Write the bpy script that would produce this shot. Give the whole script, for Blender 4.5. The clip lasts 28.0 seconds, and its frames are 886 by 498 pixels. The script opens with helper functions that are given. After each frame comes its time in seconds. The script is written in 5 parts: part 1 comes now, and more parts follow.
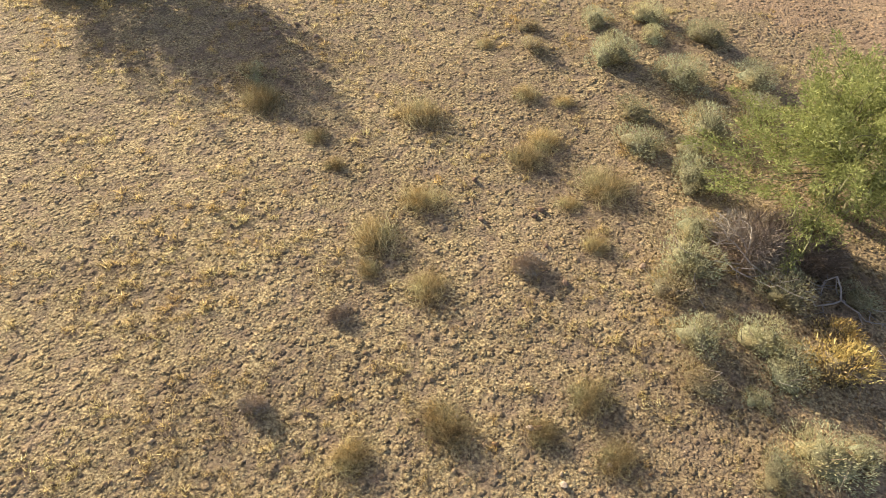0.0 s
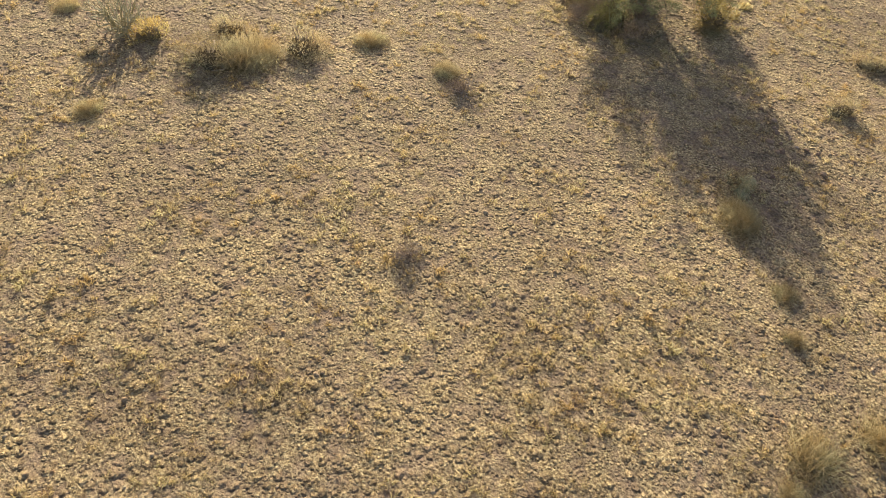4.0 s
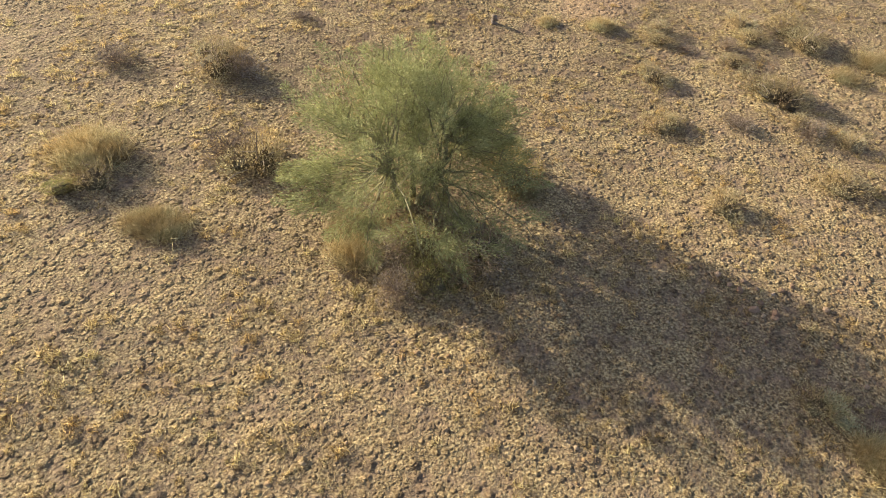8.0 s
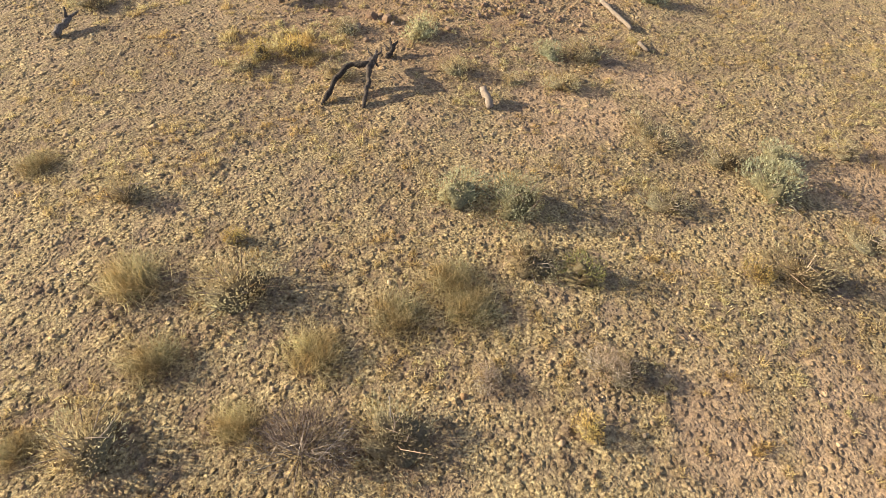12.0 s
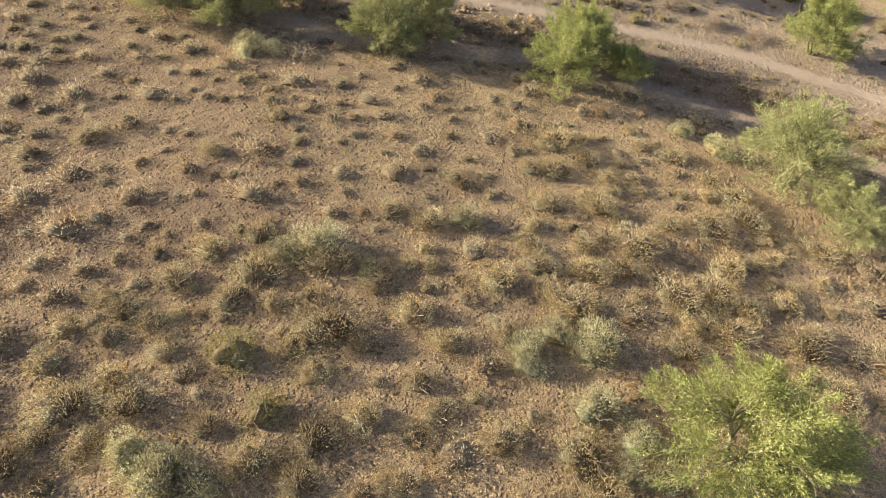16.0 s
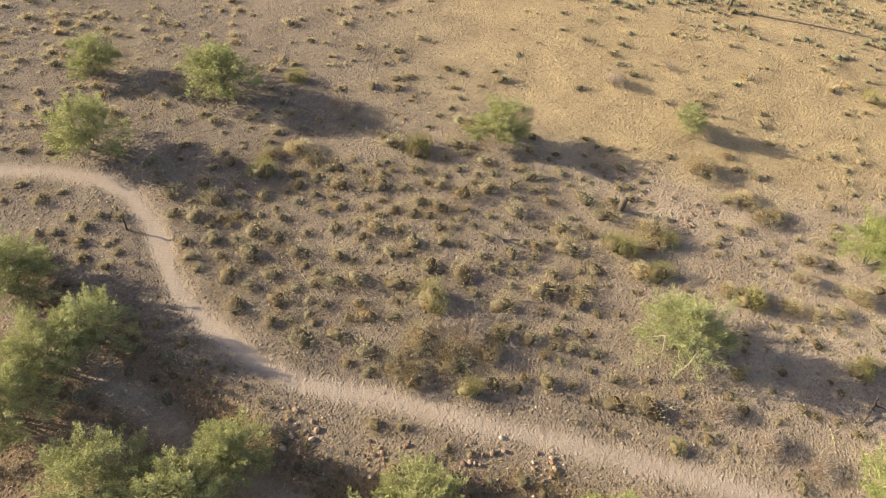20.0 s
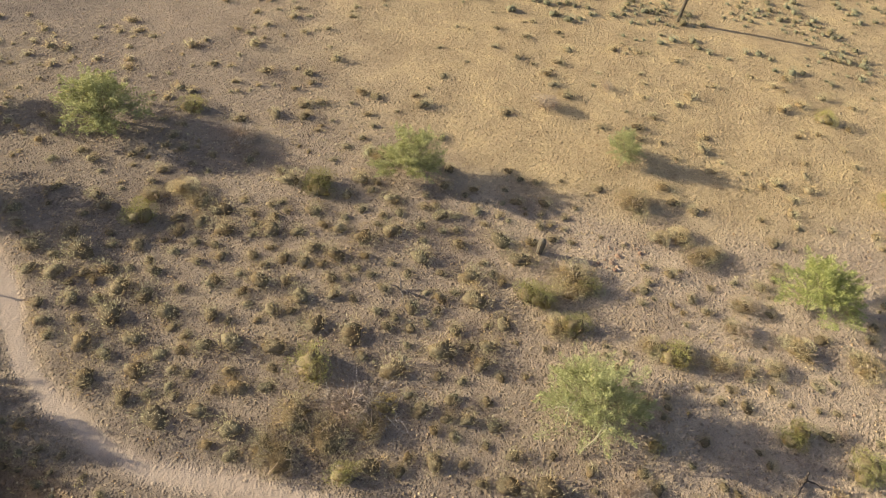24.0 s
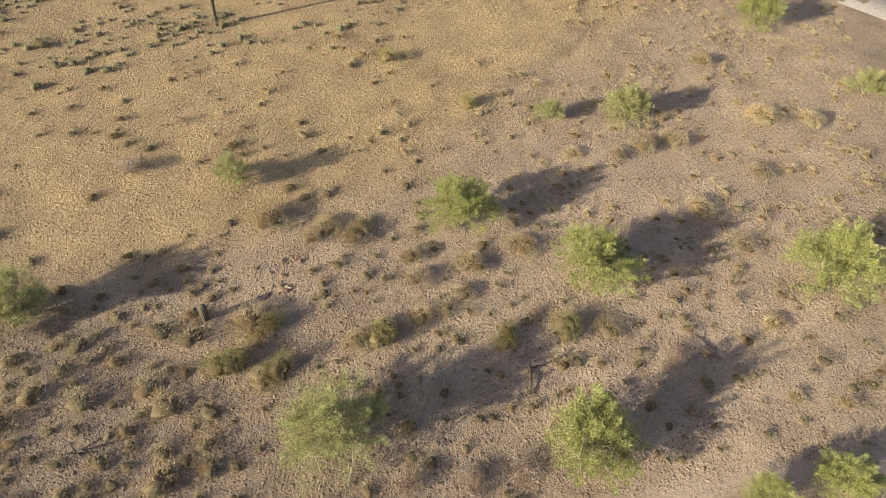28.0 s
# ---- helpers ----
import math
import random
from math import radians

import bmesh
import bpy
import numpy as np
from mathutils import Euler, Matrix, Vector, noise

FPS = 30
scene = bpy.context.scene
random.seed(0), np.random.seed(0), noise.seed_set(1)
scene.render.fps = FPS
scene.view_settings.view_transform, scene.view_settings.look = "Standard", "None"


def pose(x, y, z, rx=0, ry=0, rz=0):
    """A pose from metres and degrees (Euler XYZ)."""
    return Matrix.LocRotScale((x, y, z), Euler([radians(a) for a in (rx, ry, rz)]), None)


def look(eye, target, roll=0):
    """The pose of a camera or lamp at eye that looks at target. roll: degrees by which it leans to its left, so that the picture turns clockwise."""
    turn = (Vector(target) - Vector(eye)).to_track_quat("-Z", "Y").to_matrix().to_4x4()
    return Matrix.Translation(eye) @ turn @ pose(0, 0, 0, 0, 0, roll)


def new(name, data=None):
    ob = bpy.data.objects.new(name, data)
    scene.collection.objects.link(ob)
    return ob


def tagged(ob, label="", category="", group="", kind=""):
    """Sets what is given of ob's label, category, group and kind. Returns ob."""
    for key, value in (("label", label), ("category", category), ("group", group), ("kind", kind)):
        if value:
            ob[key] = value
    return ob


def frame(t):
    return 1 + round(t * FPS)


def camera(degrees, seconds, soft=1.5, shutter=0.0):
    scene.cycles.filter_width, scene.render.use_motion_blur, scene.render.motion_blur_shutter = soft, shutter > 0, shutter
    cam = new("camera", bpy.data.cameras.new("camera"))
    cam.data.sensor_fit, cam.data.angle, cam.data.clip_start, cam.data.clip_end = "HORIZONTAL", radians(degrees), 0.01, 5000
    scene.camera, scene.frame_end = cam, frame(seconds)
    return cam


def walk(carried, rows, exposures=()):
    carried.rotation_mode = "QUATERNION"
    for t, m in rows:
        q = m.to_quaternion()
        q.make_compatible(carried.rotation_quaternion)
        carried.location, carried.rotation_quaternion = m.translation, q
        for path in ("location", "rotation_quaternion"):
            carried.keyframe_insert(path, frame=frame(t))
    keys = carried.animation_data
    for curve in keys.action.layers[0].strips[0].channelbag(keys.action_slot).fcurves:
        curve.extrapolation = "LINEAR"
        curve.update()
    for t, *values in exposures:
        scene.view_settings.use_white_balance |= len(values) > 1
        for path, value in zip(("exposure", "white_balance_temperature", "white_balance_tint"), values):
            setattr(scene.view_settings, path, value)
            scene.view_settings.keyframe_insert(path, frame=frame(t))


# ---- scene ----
cam = camera(67.30, 28.0, 0.5)
PATH = [
    (0, (0.0, 0.0, 8.45), (0.001, 6.725, 1.049), 2.98),
    (0.5, (0.088, -0.048, 8.295), (-2.473, 6.157, 0.883), 4.09),
    (1, (0.128, -0.227, 8.315), (-3.296, 5.529, 0.889), 4.97),
    (1.5, (0.082, -0.365, 8.376), (-3.688, 5.137, 0.925), 5.53),
    (2, (-0.276, -0.332, 8.443), (-4.189, 5.064, 0.987), 5.96),
    (2.5, (-0.823, -0.183, 8.499), (-4.743, 5.223, 1.055), 6.38),
    (4.5, (-4.044, 1.469, 8.556), (-7.825, 6.934, 1.084), 7.90),
    (5, (-4.976, 2.151, 8.565), (-8.718, 7.618, 1.075), 8.04),
    (5.5, (-5.95, 2.975, 8.591), (-9.645, 8.439, 1.075), 8.25),
    (6, (-6.933, 3.819, 8.592), (-10.564, 9.303, 1.06), 8.51),
    (6.5, (-8.005, 4.849, 8.542), (-11.61, 10.371, 1.024), 8.66),
    (7, (-9.012, 5.886, 8.493), (-12.211, 11.753, 1.053), 8.21),
    (7.5, (-10.098, 7.222, 8.399), (-11.592, 13.881, 1.089), 6.72),
    (8, (-11.103, 8.651, 8.249), (-9.528, 15.445, 1.082), 4.18),
    (8.5, (-11.875, 10.398, 8.123), (-8.771, 16.681, 0.988), 2.88),
    (9, (-12.242, 12.217, 8.0), (-8.377, 18.067, 0.87), 2.59),
    (9.5, (-12.268, 14.331, 7.825), (-8.022, 19.904, 0.69), 2.71),
    (10, (-12.062, 16.333, 7.651), (-7.693, 21.853, 0.549), 3.26),
    (10.5, (-11.731, 18.564, 7.503), (-7.298, 24.083, 0.439), 4.00),
    (11, (-11.279, 20.679, 7.461), (-6.838, 26.171, 0.382), 4.38),
    (11.5, (-10.76, 22.95, 7.462), (-6.311, 28.4, 0.356), 4.58),
    (13.5, (-8.649, 31.113, 7.765), (-4.01, 36.533, 0.759), 8.09),
    (14, (-7.927, 33.056, 9.085), (-3.297, 38.437, 2.042), 8.48),
    (14.5, (-7.177, 35.218, 10.952), (-2.514, 40.565, 3.904), 9.10),
    (15, (-6.443, 37.287, 12.819), (-1.743, 42.635, 5.797), 9.39),
    (15.5, (-5.38, 39.678, 14.904), (-0.728, 45.013, 7.84), 9.29),
    (16, (-4.255, 41.942, 16.9), (0.32, 47.26, 9.774), 9.15),
    (16.5, (-2.964, 44.595, 18.918), (1.567, 49.887, 11.745), 9.14),
    (17, (-1.694, 47.136, 20.994), (2.793, 52.351, 13.736), 9.45),
    (17.5, (-0.265, 49.911, 23.286), (4.181, 55.037, 15.94), 9.76),
    (18, (1.168, 52.371, 25.33), (5.564, 57.434, 17.911), 9.86),
    (18.5, (2.75, 54.943, 26.952), (7.108, 59.962, 19.481), 10.00),
    (19, (4.208, 57.239, 27.979), (8.551, 62.219, 20.474), 10.27),
    (19.5, (5.837, 59.39, 28.513), (10.15, 64.373, 20.992), 10.28),
    (20, (7.199, 61.096, 28.561), (11.5, 66.099, 21.046), 10.29),
    (20.5, (8.305, 62.158, 28.569), (12.588, 67.184, 21.059), 10.33),
    (21, (9.204, 62.719, 28.495), (13.49, 67.735, 20.98), 10.38),
    (21.5, (9.869, 62.937, 28.388), (14.177, 67.933, 20.873), 10.39),
    (23.5, (13.04, 62.451, 28.2), (17.385, 67.372, 20.657), 10.06),
    (24, (14.373, 62.057, 28.263), (18.704, 66.987, 20.717), 10.14),
    (24.5, (15.252, 61.824, 28.229), (19.61, 66.752, 20.698), 10.18),
    (25, (15.758, 61.716, 28.226), (20.178, 66.61, 20.709), 10.13),
    (25.5, (15.992, 61.648, 28.345), (20.477, 66.488, 20.831), 9.94),
    (26, (16.242, 61.457, 28.467), (21.194, 65.902, 21.002), 9.07),
    (26.5, (16.456, 61.244, 28.425), (22.198, 64.828, 21.064), 7.53),
    (27, (16.589, 61.176, 28.337), (23.061, 63.513, 21.081), 6.00),
    (27.5, (16.927, 61.218, 28.32), (23.616, 62.992, 21.102), 5.09),
    (28, (17.783, 61.402, 28.322), (24.543, 62.915, 21.11), 4.79),
]
walk(cam, [(t, look(eye, target, roll)) for t, eye, target, roll in PATH], [(t, stops, 7280, 29) for t, stops in ((0, 1.33), (5, 1.19), (7, 1.22), (10, 1.3), (14, 1.28), (17, 1.59), (20, 1.57), (24, 1.44), (27, 1.38), (28, 1.24))])

# ---- light: late low sun from one side, clear sky ----
SUN_ELEVATION = radians(16.0)
SUN_FROM = Vector((-0.719, 0.695, 0)).normalized()
world = bpy.data.worlds.new("sky")
scene.world = world
world.use_nodes = True
sky = world.node_tree.nodes.new("ShaderNodeTexSky")
sky.sky_type, sky.sun_disc = "NISHITA", False
sky.sun_elevation = SUN_ELEVATION
sky.ozone_density = 1.0
sky.sun_rotation = math.atan2(SUN_FROM.x, SUN_FROM.y) % (2 * math.pi)
world.node_tree.links.new(sky.outputs[0], world.node_tree.nodes["Background"].inputs[0])
world.node_tree.nodes["Background"].inputs[1].default_value = 0.105
sun_data = bpy.data.lights.new("sun", "SUN")
sun_data.energy, sun_data.angle, sun_data.color = 5.0, radians(0.55), (0.97, 1.0, 0.75)
sun = new("sun", sun_data)
ray = -SUN_FROM * math.cos(SUN_ELEVATION) - Vector((0, 0, math.sin(SUN_ELEVATION)))
sun.matrix_world = look((0, 0, 60), Vector((0, 0, 60)) + ray)


# ---- smooth random fields, used by the ground and by all that lies on it ----
def lattice(seed):
    return np.random.RandomState(seed).rand(256, 256)


LATTICES = [lattice(s) for s in range(8)]


def field(x, y, size, seed=0):
    """Smooth values from 0 to 1 that change over about size metres."""
    turn = 0.4 + 0.7 * seed
    x, y = np.asarray(x, float), np.asarray(y, float)
    x, y = (x * math.cos(turn) - y * math.sin(turn)) / size + 400.0, (x * math.sin(turn) + y * math.cos(turn)) / size + 400.0
    i, j = np.floor(x).astype(int), np.floor(y).astype(int)
    u, v = x - i, y - j
    u, v = u * u * (3 - 2 * u), v * v * (3 - 2 * v)
    a = LATTICES[seed]
    p = a[i % 256, j % 256] * (1 - u) + a[(i + 1) % 256, j % 256] * u
    q = a[i % 256, (j + 1) % 256] * (1 - u) + a[(i + 1) % 256, (j + 1) % 256] * u
    return p * (1 - v) + q * v


def smooth(x, a, b):
    t = np.clip((np.asarray(x, float) - a) / (b - a), 0, 1)
    return t * t * (3 - 2 * t)


def line_distance(x, y, line):
    best = np.full(np.shape(x), 1e9)
    for (ax, ay), (bx, by) in zip(line, line[1:]):
        dx, dy = bx - ax, by - ay
        k = np.clip(((x - ax) * dx + (y - ay) * dy) / (dx * dx + dy * dy), 0, 1)
        best = np.minimum(best, np.hypot(x - ax - k * dx, y - ay - k * dy))
    return best


TRAIL = [(-32.1, 117.51), (-11.36, 105.26), (-1.91, 99.96), (3.86, 96.87), (6.51, 95.45), (8.65, 93.77), (9.76, 91.79), (10.13, 89.18), (9.89, 86.52), (9.77, 84.05), (10.42, 81.32),
         (11.56, 78.44), (12.85, 76.24), (15.15, 74.26), (17.54, 72.06), (19.8, 69.58), (22.18, 67.39), (25, 64.46), (27.83, 61.73), (30.25, 58.74), (31.86, 55.62), (33.49, 52.8), (35.44, 49.06), (38.57, 41.84), (45.4, 29.33)]
WASH = [(-9.53, 103.61), (-0.64, 91.92), (4.52, 83.03), (7.4, 76.33), (10.18, 70.73), (14.52, 67.07), (18.75, 64.42), (23.22, 58.86), (27.14, 52.77), (29.98, 45.57), (33.94, 34.31)]
BEND = [p for p in TRAIL if 72 < p[1] < 97][::-1]
RUT = [(78.8, 59.6), (73.6, 62.6), (69.1, 63.6), (65.7, 65.2), (61.6, 68.0), (57.4, 74.8), (52.0, 79.0)]
PLAIN_EDGE = [(-19.13, 152.06), (15.77, 109.31), (22.73, 98.28), (32.09, 92), (35.38, 84.27), (36.96, 79.67), (41.15, 74.34), (46.06, 70.43), (52.56, 65.4), (62.14, 61.58), (76.72, 58.3), (120.49, 48.49)]


def plain(x, y):
    """1 on the open gravel plain, 0 off it."""
    edge = np.interp(x, [p[0] for p in PLAIN_EDGE], [p[1] for p in PLAIN_EDGE])
    return smooth(y - edge + 9 * (field(x, y, 7, 3) - 0.5) + 3 * (field(x, y, 1.6, 5) - 0.5), -5, 7)


def relief(x, y):
    """The height of the ground."""
    x, y = np.asarray(x, float), np.asarray(y, float)
    z = 0.30 * (field(x, y, 9, 1) - 0.5) + 0.09 * (field(x, y, 2.3, 2) - 0.5) + 0.035 * (field(x, y, 0.9, 4) - 0.5)
    d = line_distance(x, y, WASH)
    z = z - 0.55 * (1 - smooth(d, 0.7, 2.6))
    t = line_distance(x, y, TRAIL)
    on = 1 - smooth(t, 0.7, 1.5)
    z = z - 0.16 * (1 - smooth(line_distance(x, y, RUT) + 0.5 * (field(x, y, 1.2, 3) - 0.5), 0.15, 0.7))
    z = z * (1 - 0.6 * on) - 0.08 * on
    # a low cut bank on the uphill side of the trail's bend
    beside = x - np.interp(y, [p[1] for p in BEND], [p[0] for p in BEND])
    return z + 0.16 * smooth(beside, 0.55, 0.75) * (1 - smooth(beside, 1.2, 5.0)) * smooth(y, 75.5, 78) * (1 - smooth(y, 91, 94))


def bare(x, y):
    """1 where the soil is open: sandy spots, the trail and the bed of the wash."""
    x, y = np.asarray(x, float), np.asarray(y, float)
    spot = 0.0 * x
    for cx, cy, r in BARE_SPOTS:
        spot = np.maximum(spot, 1 - smooth(np.hypot(x - cx, y - cy) / r + 0.9 * (field(x, y, 0.8, 5) - 0.5), 0.65, 1.1))
    return 0.75 * spot


BARE_SPOTS = [(-3.7, 24.8, 1.0), (-4.5, 26.2, 0.9), (-2.6, 25.4, 0.8), (1.8, 28.0, 1.3), (3.6, 27.8, 1.2), (-1.2, 32.5, 1.3), (1.4, 32.5, 1.1), (9.5, 18.2, 2.6), (12.5, 16.0, 3.0)]


# ---- materials ----
def ramp(nodes, stops):
    r = nodes.new("ShaderNodeValToRGB")
    while len(r.color_ramp.elements) < len(stops):
        r.color_ramp.elements.new(0.5)
    for e, (p, c) in zip(r.color_ramp.elements, stops):
        e.position, e.color = p, (*c, 1)
    return r


def blank(name, rough=0.9):
    m = bpy.data.materials.new(name)
    m.use_nodes = True
    b = m.node_tree.nodes["Principled BSDF"]
    b.inputs["Roughness"].default_value = rough
    b.inputs["Specular IOR Level"].default_value = 0.2
    b.inputs["Diffuse Roughness"].default_value = 0.15
    return m, m.node_tree.nodes, m.node_tree.links, b


def noise_node(n, l, coord, scale, detail=4, rough=0.6):
    t = n.new("ShaderNodeTexNoise")
    t.inputs["Scale"].default_value, t.inputs["Detail"].default_value, t.inputs["Roughness"].default_value = scale, detail, rough
    l.new(coord, t.inputs["Vector"])
    return t


def mix_node(n, l, factor, a, b, kind="MIX"):
    m = n.new("ShaderNodeMix")
    m.data_type, m.blend_type = "RGBA", kind
    for value, slot in ((factor, 0), (a, 6), (b, 7)):
        if isinstance(value, (int, float)):
            m.inputs[slot].default_value = value
        elif isinstance(value, tuple):
            m.inputs[slot].default_value = (*value, 1)
        else:
            l.new(value, m.inputs[slot])
    return m.outputs[2]


def maths(n, l, kind, *values, clamp=False):
    """One arithmetic node; values are numbers or sockets."""
    m = n.new("ShaderNodeMath")
    m.operation, m.use_clamp = kind, clamp
    for slot, value in zip(m.inputs, values):
        if isinstance(value, (int, float)):
            slot.default_value = value
        else:
            l.new(value, slot)
    return m.outputs[0]


def stone_cells(n, l, at, scale, share, size):
    """Scattered domed stones on cells of one size: their mask from 0 to 1 and a random tone for each."""
    cell = n.new("ShaderNodeTexVoronoi")
    cell.voronoi_dimensions = "2D"
    cell.inputs["Scale"].default_value = scale
    l.new(at, cell.inputs["Vector"])
    rgb = n.new("ShaderNodeSeparateColor")
    l.new(cell.outputs["Color"], rgb.inputs[0])
    rim = maths(n, l, "MULTIPLY_ADD", rgb.outputs[0], size / share, size - size / share)
    dome = n.new("ShaderNodeMapRange")
    dome.interpolation_type = "SMOOTHSTEP"
    l.new(cell.outputs["Distance"], dome.inputs["Value"])
    l.new(rim, dome.inputs["From Min"])
    l.new(maths(n, l, "SUBTRACT", rim, 0.32), dome.inputs["From Max"])
    return dome.outputs["Result"], rgb.outputs[1]


def ground_material():
    m, n, l, b = blank("desert_soil", 0.95)
    at = n.new("ShaderNodeNewGeometry").outputs["Position"]
    masks = {}
    for key in ("straw", "gravel", "open_soil", "trail", "plain", "red", "bank", "grey", "pale"):
        a = n.new("ShaderNodeAttribute")
        a.attribute_name = key
        masks[key] = a.outputs["Fac"]
    fine, mid, wide = noise_node(n, l, at, 24, 4, 0.65), noise_node(n, l, at, 3.2, 5, 0.62), noise_node(n, l, at, 0.33, 4)
    # soils: tan slope, grey-pink scrub flat, orange-tan plain, red bank, pale trail dust
    soil = mix_node(n, l, mid.outputs[0], (0.19, 0.134, 0.092), (0.335, 0.25, 0.165))
    red = mix_node(n, l, mid.outputs[0], (0.25, 0.145, 0.085), (0.45, 0.30, 0.19))
    gravel = mix_node(n, l, mid.outputs[0], (0.205, 0.163, 0.126), (0.352, 0.285, 0.221))
    plain_soil = mix_node(n, l, mid.outputs[0], (0.285, 0.208, 0.112), (0.55, 0.434, 0.257))
    dust = mix_node(n, l, mid.outputs[0], (0.28, 0.222, 0.168), (0.375, 0.30, 0.228))
    sand = mix_node(n, l, mid.outputs[0], (0.33, 0.22, 0.14), (0.48, 0.34, 0.22))
    c = mix_node(n, l, masks["gravel"], soil, gravel)
    c = mix_node(n, l, masks["plain"], c, plain_soil)
    c = mix_node(n, l, masks["pale"], c, mix_node(n, l, mid.outputs[0], (0.298, 0.237, 0.18), (0.458, 0.374, 0.288)))
    c = mix_node(n, l, masks["grey"], c, mix_node(n, l, mid.outputs[0], (0.145, 0.116, 0.092), (0.275, 0.224, 0.176)))
    c = mix_node(n, l, masks["red"], c, red)
    c = mix_node(n, l, masks["bank"], c, mix_node(n, l, mid.outputs[0], (0.12, 0.081, 0.056), (0.26, 0.184, 0.122)))
    # matted straw in ragged patches
    mat = noise_node(n, l, at, 2.0, 6, 0.7).outputs[0]
    mat = maths(n, l, "MULTIPLY_ADD", mat, 5.0, -1.8, clamp=True)
    mat = maths(n, l, "MULTIPLY", mat, masks["straw"])
    hay = ramp(n, [(0.34, (0.175, 0.122, 0.066)), (0.5, (0.325, 0.247, 0.13)), (0.64, (0.50, 0.405, 0.225))])
    l.new(fine.outputs[0], hay.inputs[0])
    c = mix_node(n, l, mat, c, hay.outputs[0])
    c = mix_node(n, l, masks["open_soil"], c, sand)
    # broad stains, then fine grain
    stain = ramp(n, [(0.34, (0.83, 0.81, 0.80)), (0.5, (0.99, 0.98, 0.97)), (0.66, (1.15, 1.14, 1.08))])
    l.new(wide.outputs[0], stain.inputs[0])
    c = mix_node(n, l, 1.0, c, stain.outputs[0], "MULTIPLY")
    grain = ramp(n, [(0.36, (0.74, 0.72, 0.71)), (0.5, (1.0, 0.99, 0.98)), (0.64, (1.24, 1.23, 1.19))])
    l.new(fine.outputs[0], grain.inputs[0])
    c = mix_node(n, l, 1.0, c, grain.outputs[0], "MULTIPLY")
    # stones of three sizes, worn away on the trail
    firm = maths(n, l, "MULTIPLY_ADD", masks["trail"], -0.8, 1.0)
    bend = n.new("ShaderNodeVectorMath")
    bend.operation = "MULTIPLY_ADD"
    bend.inputs[1].default_value = (0.04, 0.04, 0.0)
    l.new(fine.outputs[1], bend.inputs[0])
    l.new(at, bend.inputs[2])
    lift = maths(n, l, "MULTIPLY", mid.outputs[0], 0.12)
    lift = maths(n, l, "MULTIPLY_ADD", fine.outputs[0], 0.035, lift)
    lift = maths(n, l, "MULTIPLY_ADD", mat, 0.03, lift)
    for scale, share, size, tall in ((3.4, 0.45, 0.46, 0.12), (7.0, 0.85, 0.58, 0.11), (15.0, 0.85, 0.58, 0.05)):
        dome, tone = stone_cells(n, l, bend.outputs[0], scale, share, size)
        dome = maths(n, l, "MULTIPLY", dome, firm)
        shade = ramp(n, [(0.0, (0.58, 0.55, 0.54)), (0.6, (1.08, 1.06, 1.03)), (1.0, (1.62, 1.57, 1.48))])
        l.new(tone, shade.inputs[0])
        c = mix_node(n, l, maths(n, l, "MULTIPLY", dome, 0.8), c, mix_node(n, l, 1.0, c, shade.outputs[0], "MULTIPLY"))
        lift = maths(n, l, "MULTIPLY_ADD", dome, tall, lift)
    c = mix_node(n, l, masks["trail"], c, mix_node(n, l, 0.6, dust, grain.outputs[0], "MULTIPLY"))
    l.new(c, b.inputs["Base Color"])
    bump = n.new("ShaderNodeBump")
    bump.inputs["Distance"].default_value = 1.0
    l.new(maths(n, l, "MULTIPLY_ADD", masks["trail"], -0.7, 1.0), bump.inputs["Strength"])
    rough = maths(n, l, "MULTIPLY_ADD", masks["plain"], 0.9, maths(n, l, "MULTIPLY_ADD", masks["gravel"], 1.3, 1.0))
    l.new(maths(n, l, "MULTIPLY", lift, rough), bump.inputs["Height"])
    l.new(bump.outputs[0], b.inputs["Normal"])
    return m


